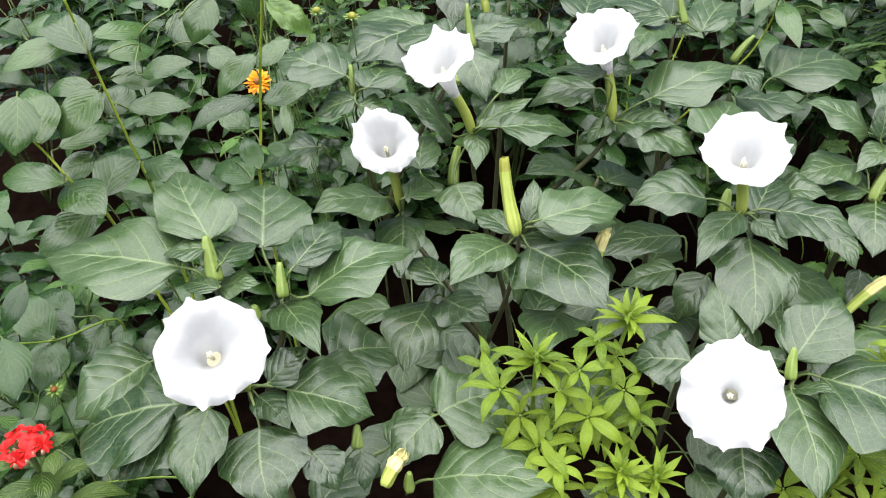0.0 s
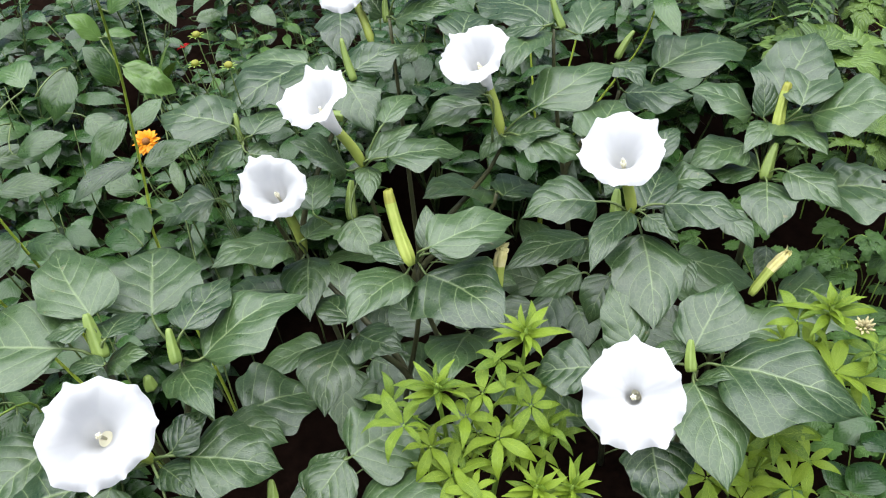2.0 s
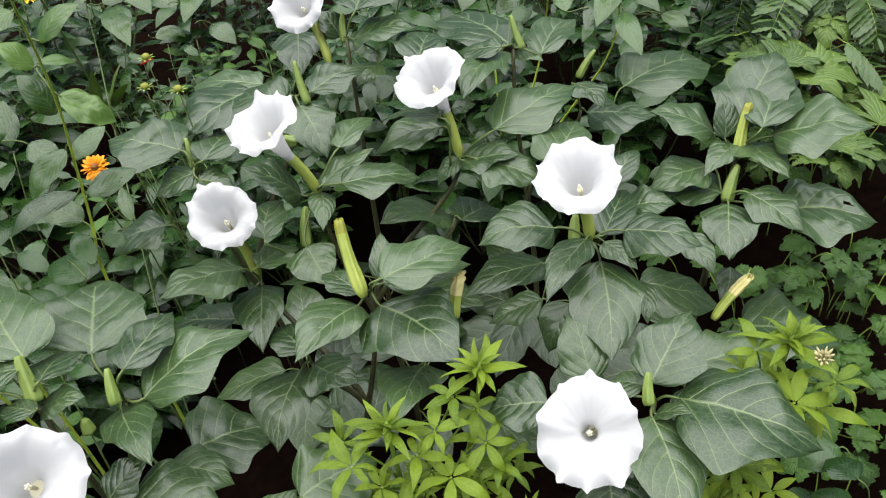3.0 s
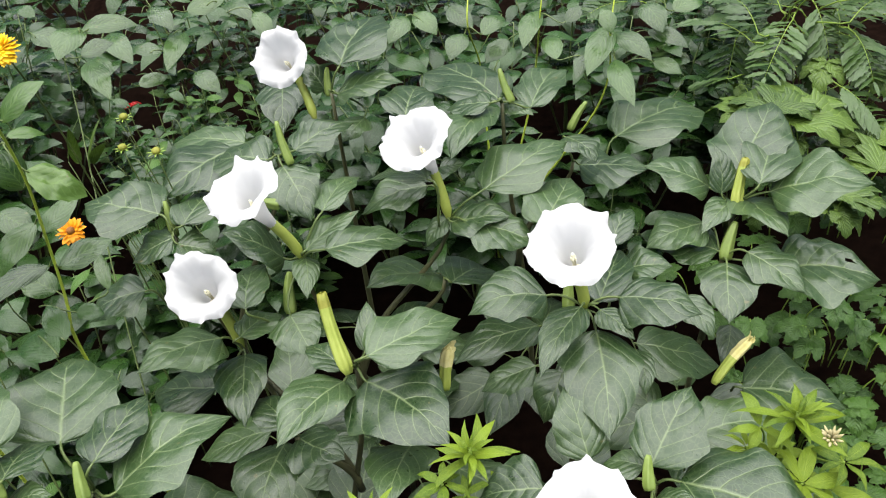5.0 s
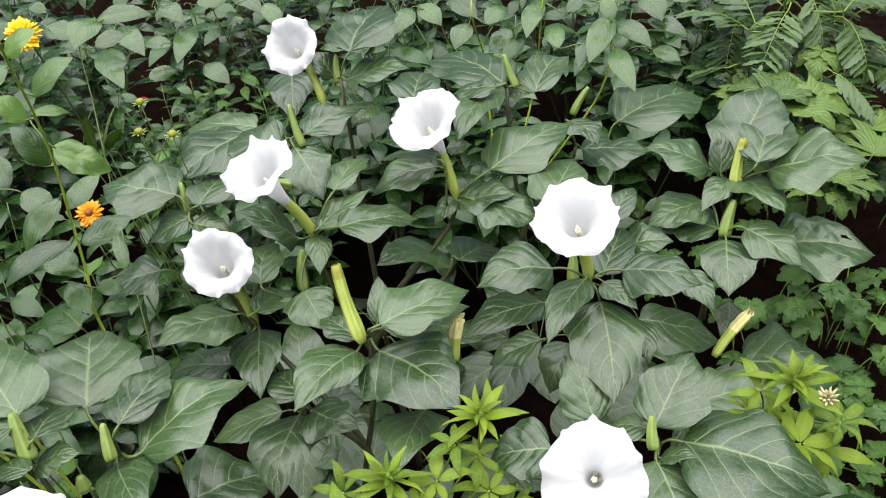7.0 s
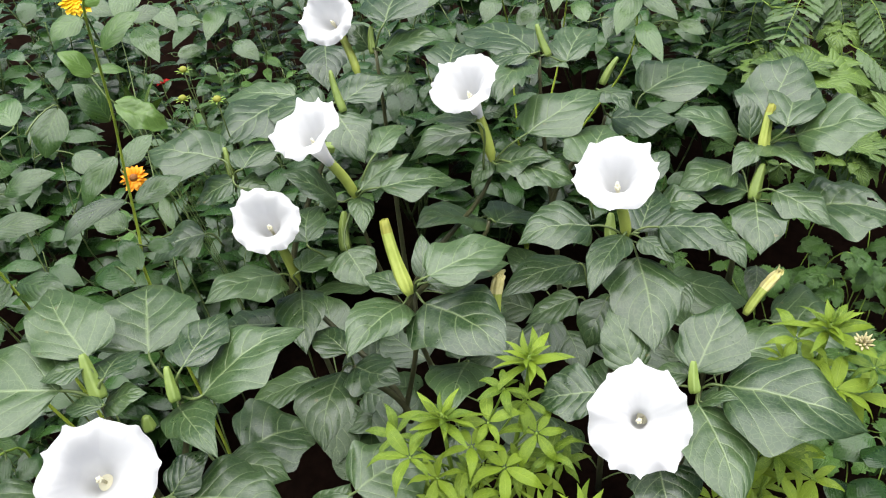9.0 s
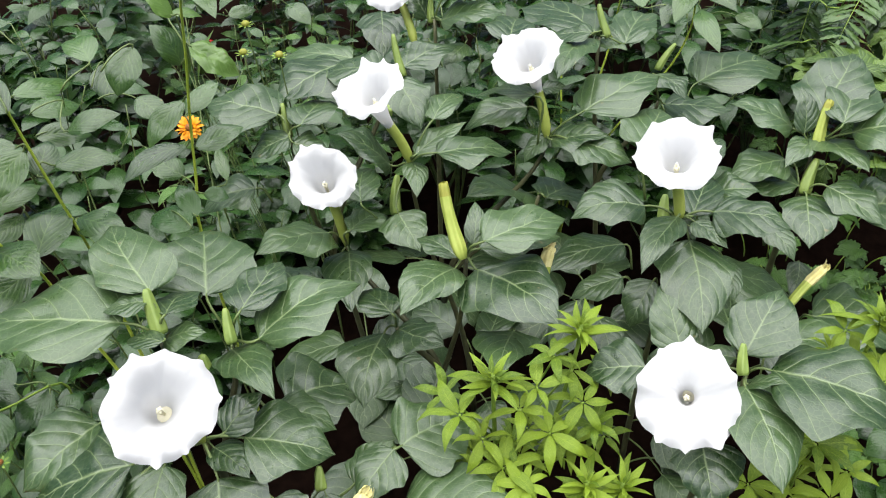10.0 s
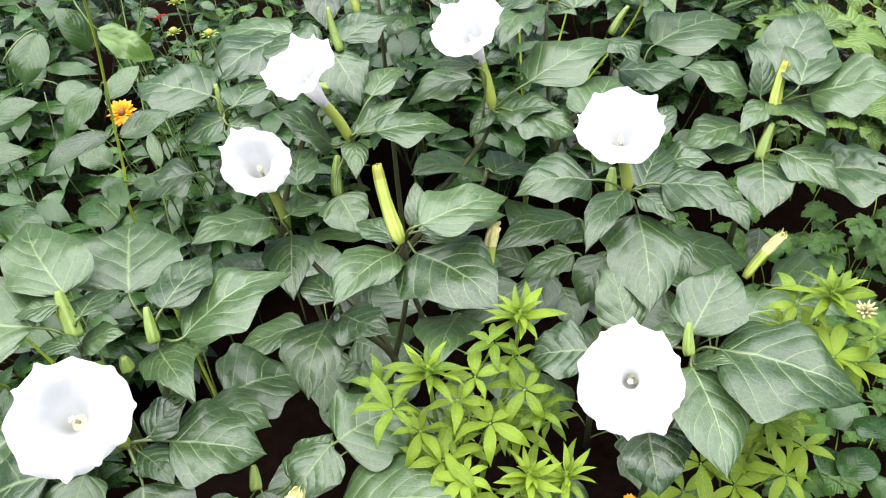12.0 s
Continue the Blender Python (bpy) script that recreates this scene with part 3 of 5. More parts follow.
        tube(bm, bezier(low, low + Vector((0, 0, 0.03)), b - m * 0.015, b, 5), [0.0013] * 6, 5, 1)
        self.add("leaf", bm, [mat or M_TOOTHED, M_STEM])

    def sprig(self, start, end, count, length, ratio, rng, mat=None, nu=7, nv=4, radius=0.002, low=0.5):
        """A leafy shoot: a bent stem with leaves in opposite pairs and a tuft at the tip."""
        a, b = Vector(start), Vector(end)
        bend = Vector((rng.uniform(-1, 1), rng.uniform(-1, 1), 0.6)) * (b - a).length * 0.12
        line = bezier(a, a.lerp(b, 0.3) + bend, a.lerp(b, 0.7) + bend, b, 8)
        bm = bmesh.new()
        tube(bm, line, [radius * (1 - 0.6 * k / 8) for k in range(9)], 5)
        self.add("stem", bm, M_PETIOLE)
        ax = (b - a).normalized()
        for i in range(count):
            f = low + (1 - low) * (i // 2 * 2 + 1) / count
            f = min(f, 1.0)
            o = line[min(8, int(f * 8))]
            az = (i % 2) * math.pi + (i // 2) * 1.5 + rng.uniform(-0.4, 0.4)
            d = (Vector((math.cos(az), math.sin(az), rng.uniform(-0.55, 0.35))) + ax * 0.3).normalized()
            ln = length * rng.uniform(0.75, 1.15) * (1.0 if f < 0.9 else 0.75)
            bm = bmesh.new()
            p = o + d * 0.006
            blade(bm, p, p + d * ln + Vector((0, 0, -0.15 * ln)), ln * ratio * rng.uniform(0.85, 1.05), rng.uniform(-25, 25), 0.15, 0.08, 0.04, 0.0, 0.78, 0.98, 0.03, nu, nv, rng, curl=0.2)
            tube(bm, [o, p + d * 0.003], [0.0009, 0.0007], 4, 1)
            self.add("leaf", bm, [mat or M_SHRUB, M_PETIOLE])


def daisy(foot, centre, radius, mat, label):
    c = Vector(centre)
    rng = random.Random(int(c.x * 5000))
    root = plant_root("garden_flower", foot[0], foot[1], label, "flower", "garden flowers")
    n = Vector((0.1, -0.75, 0.8)).normalized()
    x = n.cross(Vector((0, 0, 1))).normalized()
    y = n.cross(x)
    bm = bmesh.new()
    f = root.location
    tube(bm, bezier(f.copy(), f + Vector((0, 0, c.z * 0.5)), c - n * 0.12, c - n * 0.003, 12), [0.002 - 0.0006 * k / 12 for k in range(13)], 6)
    place_under(part("stem", bm, M_PETIOLE, root), root)
    double = ((20, 1.0, 0.0), (18, 0.88, 0.2), (15, 0.72, 0.45), (12, 0.52, 0.8), (8, 0.34, 1.4))
    for row, (cnt, ln, lift) in enumerate(double if mat == M_YELLOW else ((16, 1.0, 0.05), (13, 0.8, 0.25), (9, 0.55, 0.5))):
        for i in range(cnt):
            a = 2 * math.pi * i / cnt + row * 0.2 + rng.uniform(-0.08, 0.08)
            d = (math.cos(a) * x + math.sin(a) * y + n * lift).normalized()
            bm = bmesh.new()
            r = radius * ln * rng.uniform(0.9, 1.08)
            blade(bm, c + d * radius * 0.15, c + d * r, r * 0.36, rng.uniform(-15, 15), 0.15, 0.05, 0.03, 0.0, 0.6, 0.35, 0.0, 5, 2, rng)
            place_under(part("petal", bm, mat, root), root)
    bm = bmesh.new()
    bmesh.ops.create_icosphere(bm, subdivisions=2, radius=radius * (0.3 if mat == M_ORANGE else 0.2), matrix=Matrix.Translation(c + n * radius * 0.12))
    place_under(part("disc", bm, M_DISC if mat == M_ORANGE else M_YELLOW, root), root)


def daisy_bud(foot, centre, head=None):
    c = Vector(centre)
    root = plant_root("flower_bud", foot[0], foot[1], "small round brown bud on a thin stem" if head else "small round yellow bud on a thin stem", "flower bud", "yellow buds")
    f = root.location
    bm = bmesh.new()
    tube(bm, bezier(f.copy(), f + Vector((0, 0, c.z * 0.5)), c - Vector((0, 0, 0.1)), c, 12), [0.0016 - 0.0006 * k / 12 for k in range(13)], 6)
    place_under(part("stem", bm, M_PETIOLE, root), root)
    bm = bmesh.new()
    bmesh.ops.create_icosphere(bm, subdivisions=2, radius=0.0045 if head else 0.0065, matrix=Matrix.Translation(c + Vector((0, 0, 0.004))) @ Matrix.Diagonal((1, 1, 0.8, 1)))
    place_under(part("head", bm, head or M_BUDTIP, root), root)
    for i in range(8):
        a = 2 * math.pi * i / 8
        d = Vector((math.cos(a), math.sin(a), 0.15))
        bm = bmesh.new()
        blade(bm, c + d * 0.004, c + d * (0.012 if head else 0.0145), 0.0028, 0, 0.1, 0.1, 0.02, 0, 0.6, 0.9, 0, 4, 2)
        place_under(part("bract", bm, M_STEM, root), root)


def red_cluster(foot, centre):
    c = Vector(centre)
    rng = random.Random(11)
    root = plant_root("red_flower_head", foot[0], foot[1], "rounded cluster of small scarlet flowers", "flower")
    f = root.location
    bm = bmesh.new()
    tube(bm, bezier(f.copy(), f + Vector((0, 0, c.z * 0.5)), c - Vector((0, 0, 0.12)), c - Vector((0, 0, 0.015)), 10), [0.003] * 11, 6)
    place_under(part("stem", bm, M_PETIOLE, root), root)
    for i in range(10):
        a, z = 0.6 + (i % 2) * math.pi + (i // 2) * 1.5, c.z - 0.022 - 0.026 * (i // 2)
        d = Vector((math.cos(a), math.sin(a), 0.25 - 0.05 * (i // 2)))
        o = Vector((c.x, c.y, z))
        bm = bmesh.new()
        blade(bm, o + d * 0.002, o + d * (0.046 + 0.007 * (i // 2)), 0.022 + 0.002 * (i // 2), rng.uniform(-20, 20), 0.3, 0.08, 0.05, 0.0, 0.7, 0.95, 0.03, 10, 6, rng, curl=0.35)
        place_under(part("leaf", bm, M_TOOTHED, root), root)
    for i in range(9):
        a, e = i * 2.4 + 0.5, math.sqrt((i + 0.5) / 9)
        d = Vector((e * math.cos(a), e * math.sin(a), 1.1 - 0.6 * e)).normalized()
        o = c + Vector((d.x * 0.027, d.y * 0.024, d.z * 0.010))
        x = d.cross(Vector((0.1, 0.2, 1))).normalized()
        y = d.cross(x)
        bm = bmesh.new()
        tube(bm, [c - Vector((0, 0, 0.014)), o], [0.0006, 0.001], 5, 1)
        for k in range(5):
            b = 2 * math.pi * k / 5 + 0.7 * i
            q = (math.cos(b) * x + math.sin(b) * y + d * 0.12).normalized()
            for side in (-0.28, 0.28):
                q2 = (q + side * (math.cos(b + 1.57) * x + math.sin(b + 1.57) * y)).normalized()
                blade(bm, o, o + q2 * 0.0115, 0.0056, rng.uniform(-20, 20), 0.1, 0.05, 0.05, 0, 1.1, 0.45, 0, 5, 2, rng)
        place_under(part("floret", bm, [M_RED, M_STEM], root), root)
    for i in range(16):
        a, r = i * 2.4, 0.022 * math.sqrt((i + 0.5) / 16)
        o = c + Vector((r * math.cos(a) + 0.004, r * math.sin(a) - 0.006, 0.004))
        bm = bmesh.new()
        tube(bm, [c - Vector((0, 0, 0.014)), o - Vector((0, 0, 0.004)), o, o + Vector((0, 0, 0.004))], [0.0006, 0.0016, 0.0024, 0.0008], 6)
        place_under(part("bud", bm, M_ROSEBUD, root), root)


def grass_tuft(foot, tips, label):
    root = plant_root("grass_blades", foot[0], foot[1], label, "grass")
    rng = random.Random(3)
    for base, tip, w in tips:
        bm = bmesh.new()
        blade(bm, base, tip, w, rng.uniform(-20, 20), 0.35, 0.05, 0.02, 0, 0.5, 0.8, 0, 10, 4, rng)
        tube(bm, bezier(root.location.copy(), root.location + Vector((0, 0, base[2] * 0.6)), Vector(base) - Vector((0, 0, 0.08)), Vector(base), 6), [0.0009] * 7, 5, 1)
        place_under(part("blade", bm, [M_TOOTHED, M_PETIOLE], root), root)


def fallen_petal(centre, length, material, label, angle=0.0):
    ob_root = plant_root("fallen_petal", centre[0], centre[1], label, "petal")
    c = Vector(centre)
    d = Vector((math.cos(angle), math.sin(angle), 0.05)) * length / 2
    bm = bmesh.new()
    blade(bm, c - d, c + d, length * 0.4, 10, 0.4, 0.15, 0.08, 0.05, 0.6, 0.5, 0.05, 8, 4, random.Random(2))
    bmesh.ops.solidify(bm, geom=bm.faces[:], thickness=0.0006)
    place_under(part("petal", bm, material, ob_root), ob_root)

# ---- datura plants ----
p1 = Datura((-0.22, 0.66), [(-0.249, 0.641, 0.719), (-0.186, 0.682, 0.660), (-0.211, 0.563, 0.636)],
            "datura plant with one large white trumpet and several green buds")
p1.leaf((-0.281, 0.644, 0.744), (-0.455, 0.684, 0.722), 0.120)
p1.leaf((-0.253, 0.670, 0.760), (-0.325, 0.803, 0.759), 0.086)
p1.leaf((-0.211, 0.713, 0.709), (-0.235, 0.863, 0.701), 0.134)
p1.leaf((-0.166, 0.671, 0.721), (-0.127, 0.766, 0.714), 0.068)
p1.leaf((-0.150, 0.652, 0.692), (-0.034, 0.717, 0.714), 0.108, -12)
p1.leaf((-0.187, 0.670, 0.662), (-0.126, 0.555, 0.718), 0.059)
p1.leaf((-0.254, 0.658, 0.759), (-0.304, 0.656, 0.752), 0.040)
p1.leaf((-0.237, 0.646, 0.749), (-0.219, 0.730, 0.703), 0.054)
p1.leaf((-0.235, 0.612, 0.743), (-0.284, 0.640, 0.723), 0.029)
p1.leaf((-0.248, 0.642, 0.713), (-0.199, 0.640, 0.725), 0.043)
p1.leaf((-0.273, 0.526, 0.659), (-0.398, 0.522, 0.607), 0.138)
p1.leaf((-0.328, 0.601, 0.638), (-0.403, 0.538, 0.618), 0.103)
p1.leaf((-0.271, 0.514, 0.648), (-0.329, 0.459, 0.623), 0.072)
p1.leaf((-0.244, 0.528, 0.650), (-0.249, 0.439, 0.625), 0.066)
p1.leaf((-0.194, 0.523, 0.625), (-0.170, 0.438, 0.600), 0.096)
p1.leaf((-0.168, 0.559, 0.642), (-0.072, 0.547, 0.616), 0.101)
p1.leaf((-0.147, 0.620, 0.608), (-0.074, 0.601, 0.588), 0.070)
p1.leaf((-0.188, 0.563, 0.646), (-0.147, 0.598, 0.670), 0.048)
p1.leaf((-0.202, 0.560, 0.630), (-0.157, 0.508, 0.645), 0.041)
p1.leaf((-0.149, 0.704, 0.523), (-0.054, 0.763, 0.472), 0.128)
p1.leaf((-0.004, 0.574, 0.578), (0.085, 0.625, 0.558), 0.110)
p1.leaf((-0.011, 0.571, 0.578), (-0.058, 0.522, 0.558), 0.063)
p1.leaf((-0.060, 0.551, 0.547), (-0.011, 0.598, 0.565), 0.065)
p1.leaf((-0.010, 0.510, 0.544), (0.121, 0.486, 0.577), 0.109)
p1.leaf((-0.138, 0.502, 0.610), (-0.106, 0.470, 0.585), 0.046)
p1.leaf((-0.093, 0.549, 0.539), (-0.088, 0.512, 0.514), 0.031)
p1.flower((-0.228, 0.533, 0.732), (0.323, -0.522, 0.789), 0.052, None, 0.3)
p1.bud((-0.244, 0.637, 0.729), (-0.256, 0.668, 0.768), 0.0085, "green")
p1.bud((-0.178, 0.648, 0.694), (-0.183, 0.675, 0.723), 0.0066, "green")
p1.bud((-0.209, 0.631, 0.676), (-0.209, 0.635, 0.694), 0.0072, "green")
p1.bud((-0.033, 0.475, 0.578), (-0.033, 0.481, 0.604), 0.0058, "green")
p1.bud((-0.058, 0.464, 0.604), (-0.043, 0.489, 0.619), 0.0095, "withered")
p1.bud((-0.096, 0.542, 0.555), (-0.097, 0.564, 0.571), 0.0066, "green")
p2 = Datura((0.03, 0.87), [(0.101, 0.804, 0.653), (0.002, 0.828, 0.512), (-0.063, 0.959, 0.562)],
            "datura plant with a ribbed yellow bud among grey-green leaves")
p2.leaf((-0.017, 0.841, 0.489), (-0.052, 0.714, 0.486), 0.100)
p2.leaf((0.002, 0.832, 0.505), (0.066, 0.767, 0.529), 0.079)
p2.leaf((-0.002, 0.815, 0.551), (-0.046, 0.889, 0.539), 0.057)
p2.leaf((0.085, 0.786, 0.652), (0.009, 0.690, 0.676), 0.077)
p2.leaf((0.110, 0.779, 0.654), (0.194, 0.660, 0.666), 0.118)
p2.leaf((0.118, 0.763, 0.712), (0.237, 0.822, 0.700), 0.081)
p2.leaf((0.118, 0.801, 0.668), (0.238, 0.842, 0.648), 0.069)
p2.leaf((0.114, 0.827, 0.653), (0.124, 0.887, 0.683), 0.032)
p2.leaf((0.089, 0.792, 0.664), (0.040, 0.858, 0.653), 0.046)
p2.leaf((-0.085, 0.952, 0.596), (-0.182, 0.887, 0.632), 0.109)
p2.leaf((-0.060, 0.951, 0.559), (-0.058, 0.823, 0.558), 0.076)
p2.leaf((-0.051, 0.916, 0.626), (0.004, 0.969, 0.611), 0.061)
p2.leaf((-0.108, 0.942, 0.508), (-0.217, 0.983, 0.488), 0.097)
p2.leaf((0.157, 0.742, 0.572), (0.115, 0.628, 0.625), 0.082)
p2.flower((-0.080, 0.939, 0.696), (-0.028, -0.541, 0.841), 0.046, None, 1.0)
p2.bud((0.094, 0.772, 0.678), (0.077, 0.833, 0.754), 0.0085, "yellow")
p2.bud((0.206, 0.800, 0.588), (0.217, 0.827, 0.634), 0.0098, "withered")
p2.bud((0.016, 0.957, 0.616), (0.023, 0.991, 0.662), 0.0085, "green")
p3 = Datura((0.14, 1.04), [(0.043, 1.000, 0.672), (0.254, 1.038, 0.672), (0.235, 0.983, 0.609)],
            "datura plant carrying two white trumpets on long stalks")
p3.leaf((0.018, 0.933, 0.636), (0.045, 0.869, 0.616), 0.071)
p3.leaf((0.014, 1.038, 0.648), (-0.057, 1.029, 0.721), 0.096)
p3.leaf((0.081, 1.028, 0.728), (0.140, 1.139, 0.708), 0.053)
p3.leaf((0.050, 0.989, 0.695), (0.131, 1.031, 0.721), 0.054)
p3.leaf((0.079, 0.965, 0.712), (0.192, 0.979, 0.699), 0.094)
p3.leaf((0.048, 0.997, 0.679), (0.047, 0.923, 0.671), 0.038)
p3.leaf((0.229, 1.045, 0.568), (0.127, 0.986, 0.629), 0.109)
p3.leaf((0.242, 0.973, 0.610), (0.320, 1.036, 0.568), 0.084)
p3.leaf((0.233, 1.088, 0.702), (0.129, 1.082, 0.677), 0.083)
p3.leaf((0.229, 1.024, 0.758), (0.145, 1.103, 0.719), 0.055)
p3.leaf((0.252, 1.081, 0.736), (0.288, 1.074, 0.741), 0.039)
p3.leaf((0.255, 1.016, 0.685), (0.333, 0.986, 0.706), 0.090)
p3.leaf((0.253, 1.038, 0.678), (0.215, 1.018, 0.647), 0.039)
p3.leaf((0.306, 1.036, 0.717), (0.451, 1.123, 0.734), 0.103)
p3.leaf((0.279, 0.991, 0.698), (0.362, 0.951, 0.678), 0.091)
p3.leaf((-0.032, 0.915, 0.675), (-0.017, 1.042, 0.655), 0.062)
p3.flower((-0.001, 0.982, 0.795), (-0.272, -0.197, 0.942), 0.049, None, 0.5)
p3.flower((0.226, 1.053, 0.791), (-0.321, -0.250, 0.914), 0.051, None, 0.2)
p3.bud((0.024, 1.050, 0.734), (0.001, 1.052, 0.743), 0.0080, "green")
p4 = Datura((0.40, 0.88), [(0.394, 0.833, 0.659)],
            "datura plant with one white trumpet above drooping leaves")
p4.leaf((0.349, 0.847, 0.679), (0.247, 0.843, 0.680), 0.094)
p4.leaf((0.384, 0.817, 0.680), (0.308, 0.725, 0.680), 0.050)
p4.leaf((0.399, 0.802, 0.652), (0.374, 0.662, 0.621), 0.100)
p4.leaf((0.357, 0.920, 0.550), (0.227, 0.888, 0.544), 0.081)
p4.leaf((0.435, 0.827, 0.675), (0.523, 0.774, 0.680), 0.091)
p4.leaf((0.407, 0.817, 0.670), (0.435, 0.763, 0.669), 0.038)
p4.leaf((0.410, 0.829, 0.668), (0.482, 0.952, 0.648), 0.060)
p4.leaf((0.453, 0.918, 0.681), (0.508, 0.987, 0.687), 0.039)
p4.leaf((0.468, 0.907, 0.645), (0.531, 0.889, 0.658), 0.067)
p4.leaf((0.369, 0.948, 0.708), (0.445, 1.082, 0.688), 0.084)
p4.leaf((0.447, 0.785, 0.622), (0.443, 0.728, 0.602), 0.035)
p4.leaf((0.362, 0.805, 0.579), (0.323, 0.771, 0.524), 0.057)
p4.leaf((0.334, 0.846, 0.552), (0.254, 0.842, 0.527), 0.062)
p4.flower((0.374, 0.829, 0.757), (-0.198, -0.261, 0.945), 0.053, None, 0.7)
p4.bud((0.376, 0.840, 0.655), (0.382, 0.864, 0.682), 0.0080, "green")
p5 = Datura((0.66, 1.03), [(0.679, 1.020, 0.625), (0.633, 0.948, 0.594)],
            "datura plant with pale veined leaves and two upright buds")
p5.leaf((0.499, 0.905, 0.495), (0.621, 0.869, 0.457), 0.110)
p5.leaf((0.631, 0.928, 0.606), (0.592, 0.827, 0.596), 0.086)
p5.leaf((0.656, 0.925, 0.624), (0.705, 0.844, 0.610), 0.076)
p5.leaf((0.707, 0.920, 0.586), (0.839, 0.875, 0.579), 0.147, hole=(-0.30, 0.70, 0.045))
p5.leaf((0.698, 1.029, 0.636), (0.701, 0.907, 0.665), 0.080)
p5.leaf((0.673, 1.017, 0.644), (0.600, 0.956, 0.646), 0.045)
p5.leaf((0.653, 1.016, 0.659), (0.656, 1.063, 0.716), 0.040)
p5.leaf((0.678, 1.032, 0.682), (0.793, 1.166, 0.720), 0.113)
p5.leaf((0.692, 0.987, 0.690), (0.798, 1.150, 0.670), 0.082)
p5.leaf((0.714, 0.994, 0.668), (0.825, 0.934, 0.715), 0.141)
p5.leaf((0.647, 1.040, 0.654), (0.558, 1.081, 0.689), 0.109)
p5.leaf((0.623, 0.995, 0.628), (0.532, 0.989, 0.608), 0.098)
p5.leaf((0.629, 0.952, 0.608), (0.562, 1.006, 0.588), 0.087)
p5.leaf((0.539, 0.875, 0.608), (0.567, 0.811, 0.588), 0.046)
p5.leaf((0.666, 0.943, 0.458), (0.630, 0.885, 0.438), 0.043)
p5.leaf((0.629, 0.822, 0.458), (0.771, 0.776, 0.438), 0.137)
p5.bud((0.671, 0.999, 0.639), (0.692, 1.036, 0.702), 0.0085, "yellow")
p5.bud((0.636, 0.944, 0.597), (0.658, 0.972, 0.641), 0.0095, "green")
p6 = Datura((0.41, 0.66), [(0.406, 0.602, 0.611)],
            "datura plant with one white trumpet beside lime-green cleome")
p6.leaf((0.350, 0.658, 0.594), (0.343, 0.737, 0.643), 0.061)
p6.leaf((0.400, 0.608, 0.636), (0.472, 0.684, 0.667), 0.082)
p6.leaf((0.283, 0.604, 0.638), (0.214, 0.620, 0.618), 0.077)
p6.leaf((0.426, 0.591, 0.627), (0.553, 0.502, 0.631), 0.148)
p6.leaf((0.393, 0.580, 0.618), (0.384, 0.446, 0.618), 0.095)
p6.leaf((0.334, 0.537, 0.582), (0.328, 0.465, 0.557), 0.080)
p6.leaf((0.399, 0.584, 0.613), (0.429, 0.560, 0.644), 0.030)
p6.leaf((0.403, 0.625, 0.613), (0.363, 0.655, 0.593), 0.044)
p6.leaf((0.515, 0.725, 0.508), (0.653, 0.730, 0.488), 0.101)
p6.flower((0.317, 0.561, 0.632), (-0.248, -0.504, 0.827), 0.057, (0.372, 0.625, 0.565), 0.1, 0.014, 2.2, throat=0.009)
p6.bud((0.575, 0.806, 0.499), (0.630, 0.831, 0.548), 0.0090, "withered")
p6.bud((0.393, 0.587, 0.627), (0.398, 0.613, 0.652), 0.0066, "green")
p7 = Datura((0.11, 1.36), [(0.111, 1.310, 0.755)],
            "datura plant with a white trumpet at the back of the bed")
p7.leaf((0.132, 1.307, 0.801), (0.213, 1.487, 0.804), 0.125)
p7.leaf((0.120, 1.303, 0.754), (0.225, 1.283, 0.779), 0.102)
p7.leaf((0.023, 1.462, 0.708), (0.019, 1.327, 0.688), 0.086)
p7.leaf((0.101, 1.342, 0.742), (0.071, 1.374, 0.783), 0.055)
p7.leaf((0.159, 1.264, 0.728), (0.117, 1.233, 0.708), 0.058)
p7.flower((0.044, 1.362, 0.794), (-0.275, -0.674, 0.686), 0.047, (0.076, 1.324, 0.700), 0.9)
p7.bud((0.107, 1.325, 0.741), (0.110, 1.346, 0.782), 0.0066, "green")
p8 = Datura((-0.06, 1.12), [(-0.134, 1.073, 0.695), (0.024, 1.167, 0.737)],
            "datura plant with matt leaves beside yellow garden flowers")
p8.leaf((0.032, 1.111, 0.757), (0.065, 1.027, 0.719), 0.080)
p8.leaf((0.046, 1.173, 0.740), (0.140, 1.235, 0.747), 0.079)
p8.leaf((-0.031, 1.239, 0.728), (-0.158, 1.307, 0.708), 0.087)
p8.leaf((-0.045, 1.210, 0.738), (-0.158, 1.139, 0.718), 0.142)
p8.leaf((0.011, 1.138, 0.753), (-0.083, 1.188, 0.733), 0.095)
p8.leaf((-0.147, 1.089, 0.721), (-0.262, 1.140, 0.727), 0.121)
p8.leaf((-0.114, 1.058, 0.718), (-0.080, 1.169, 0.698), 0.074)
p8.leaf((-0.132, 1.062, 0.698), (-0.195, 1.045, 0.678), 0.072)
p8.leaf((-0.128, 1.050, 0.694), (-0.075, 1.037, 0.681), 0.056)
p8.leaf((-0.199, 1.064, 0.608), (-0.289, 1.045, 0.588), 0.099)
p8.bud((-0.136, 1.084, 0.682), (-0.142, 1.112, 0.727), 0.0066, "green")
p8.bud((0.045, 1.109, 0.758), (0.035, 1.140, 0.813), 0.0062, "green")
p9 = Datura((0.42, 1.22), [(0.370, 1.206, 0.752), (0.481, 1.189, 0.633)],
            "datura plant with broad leaves and a short bud, no flower")
p9.leaf((0.492, 1.193, 0.623), (0.600, 1.152, 0.628), 0.121)
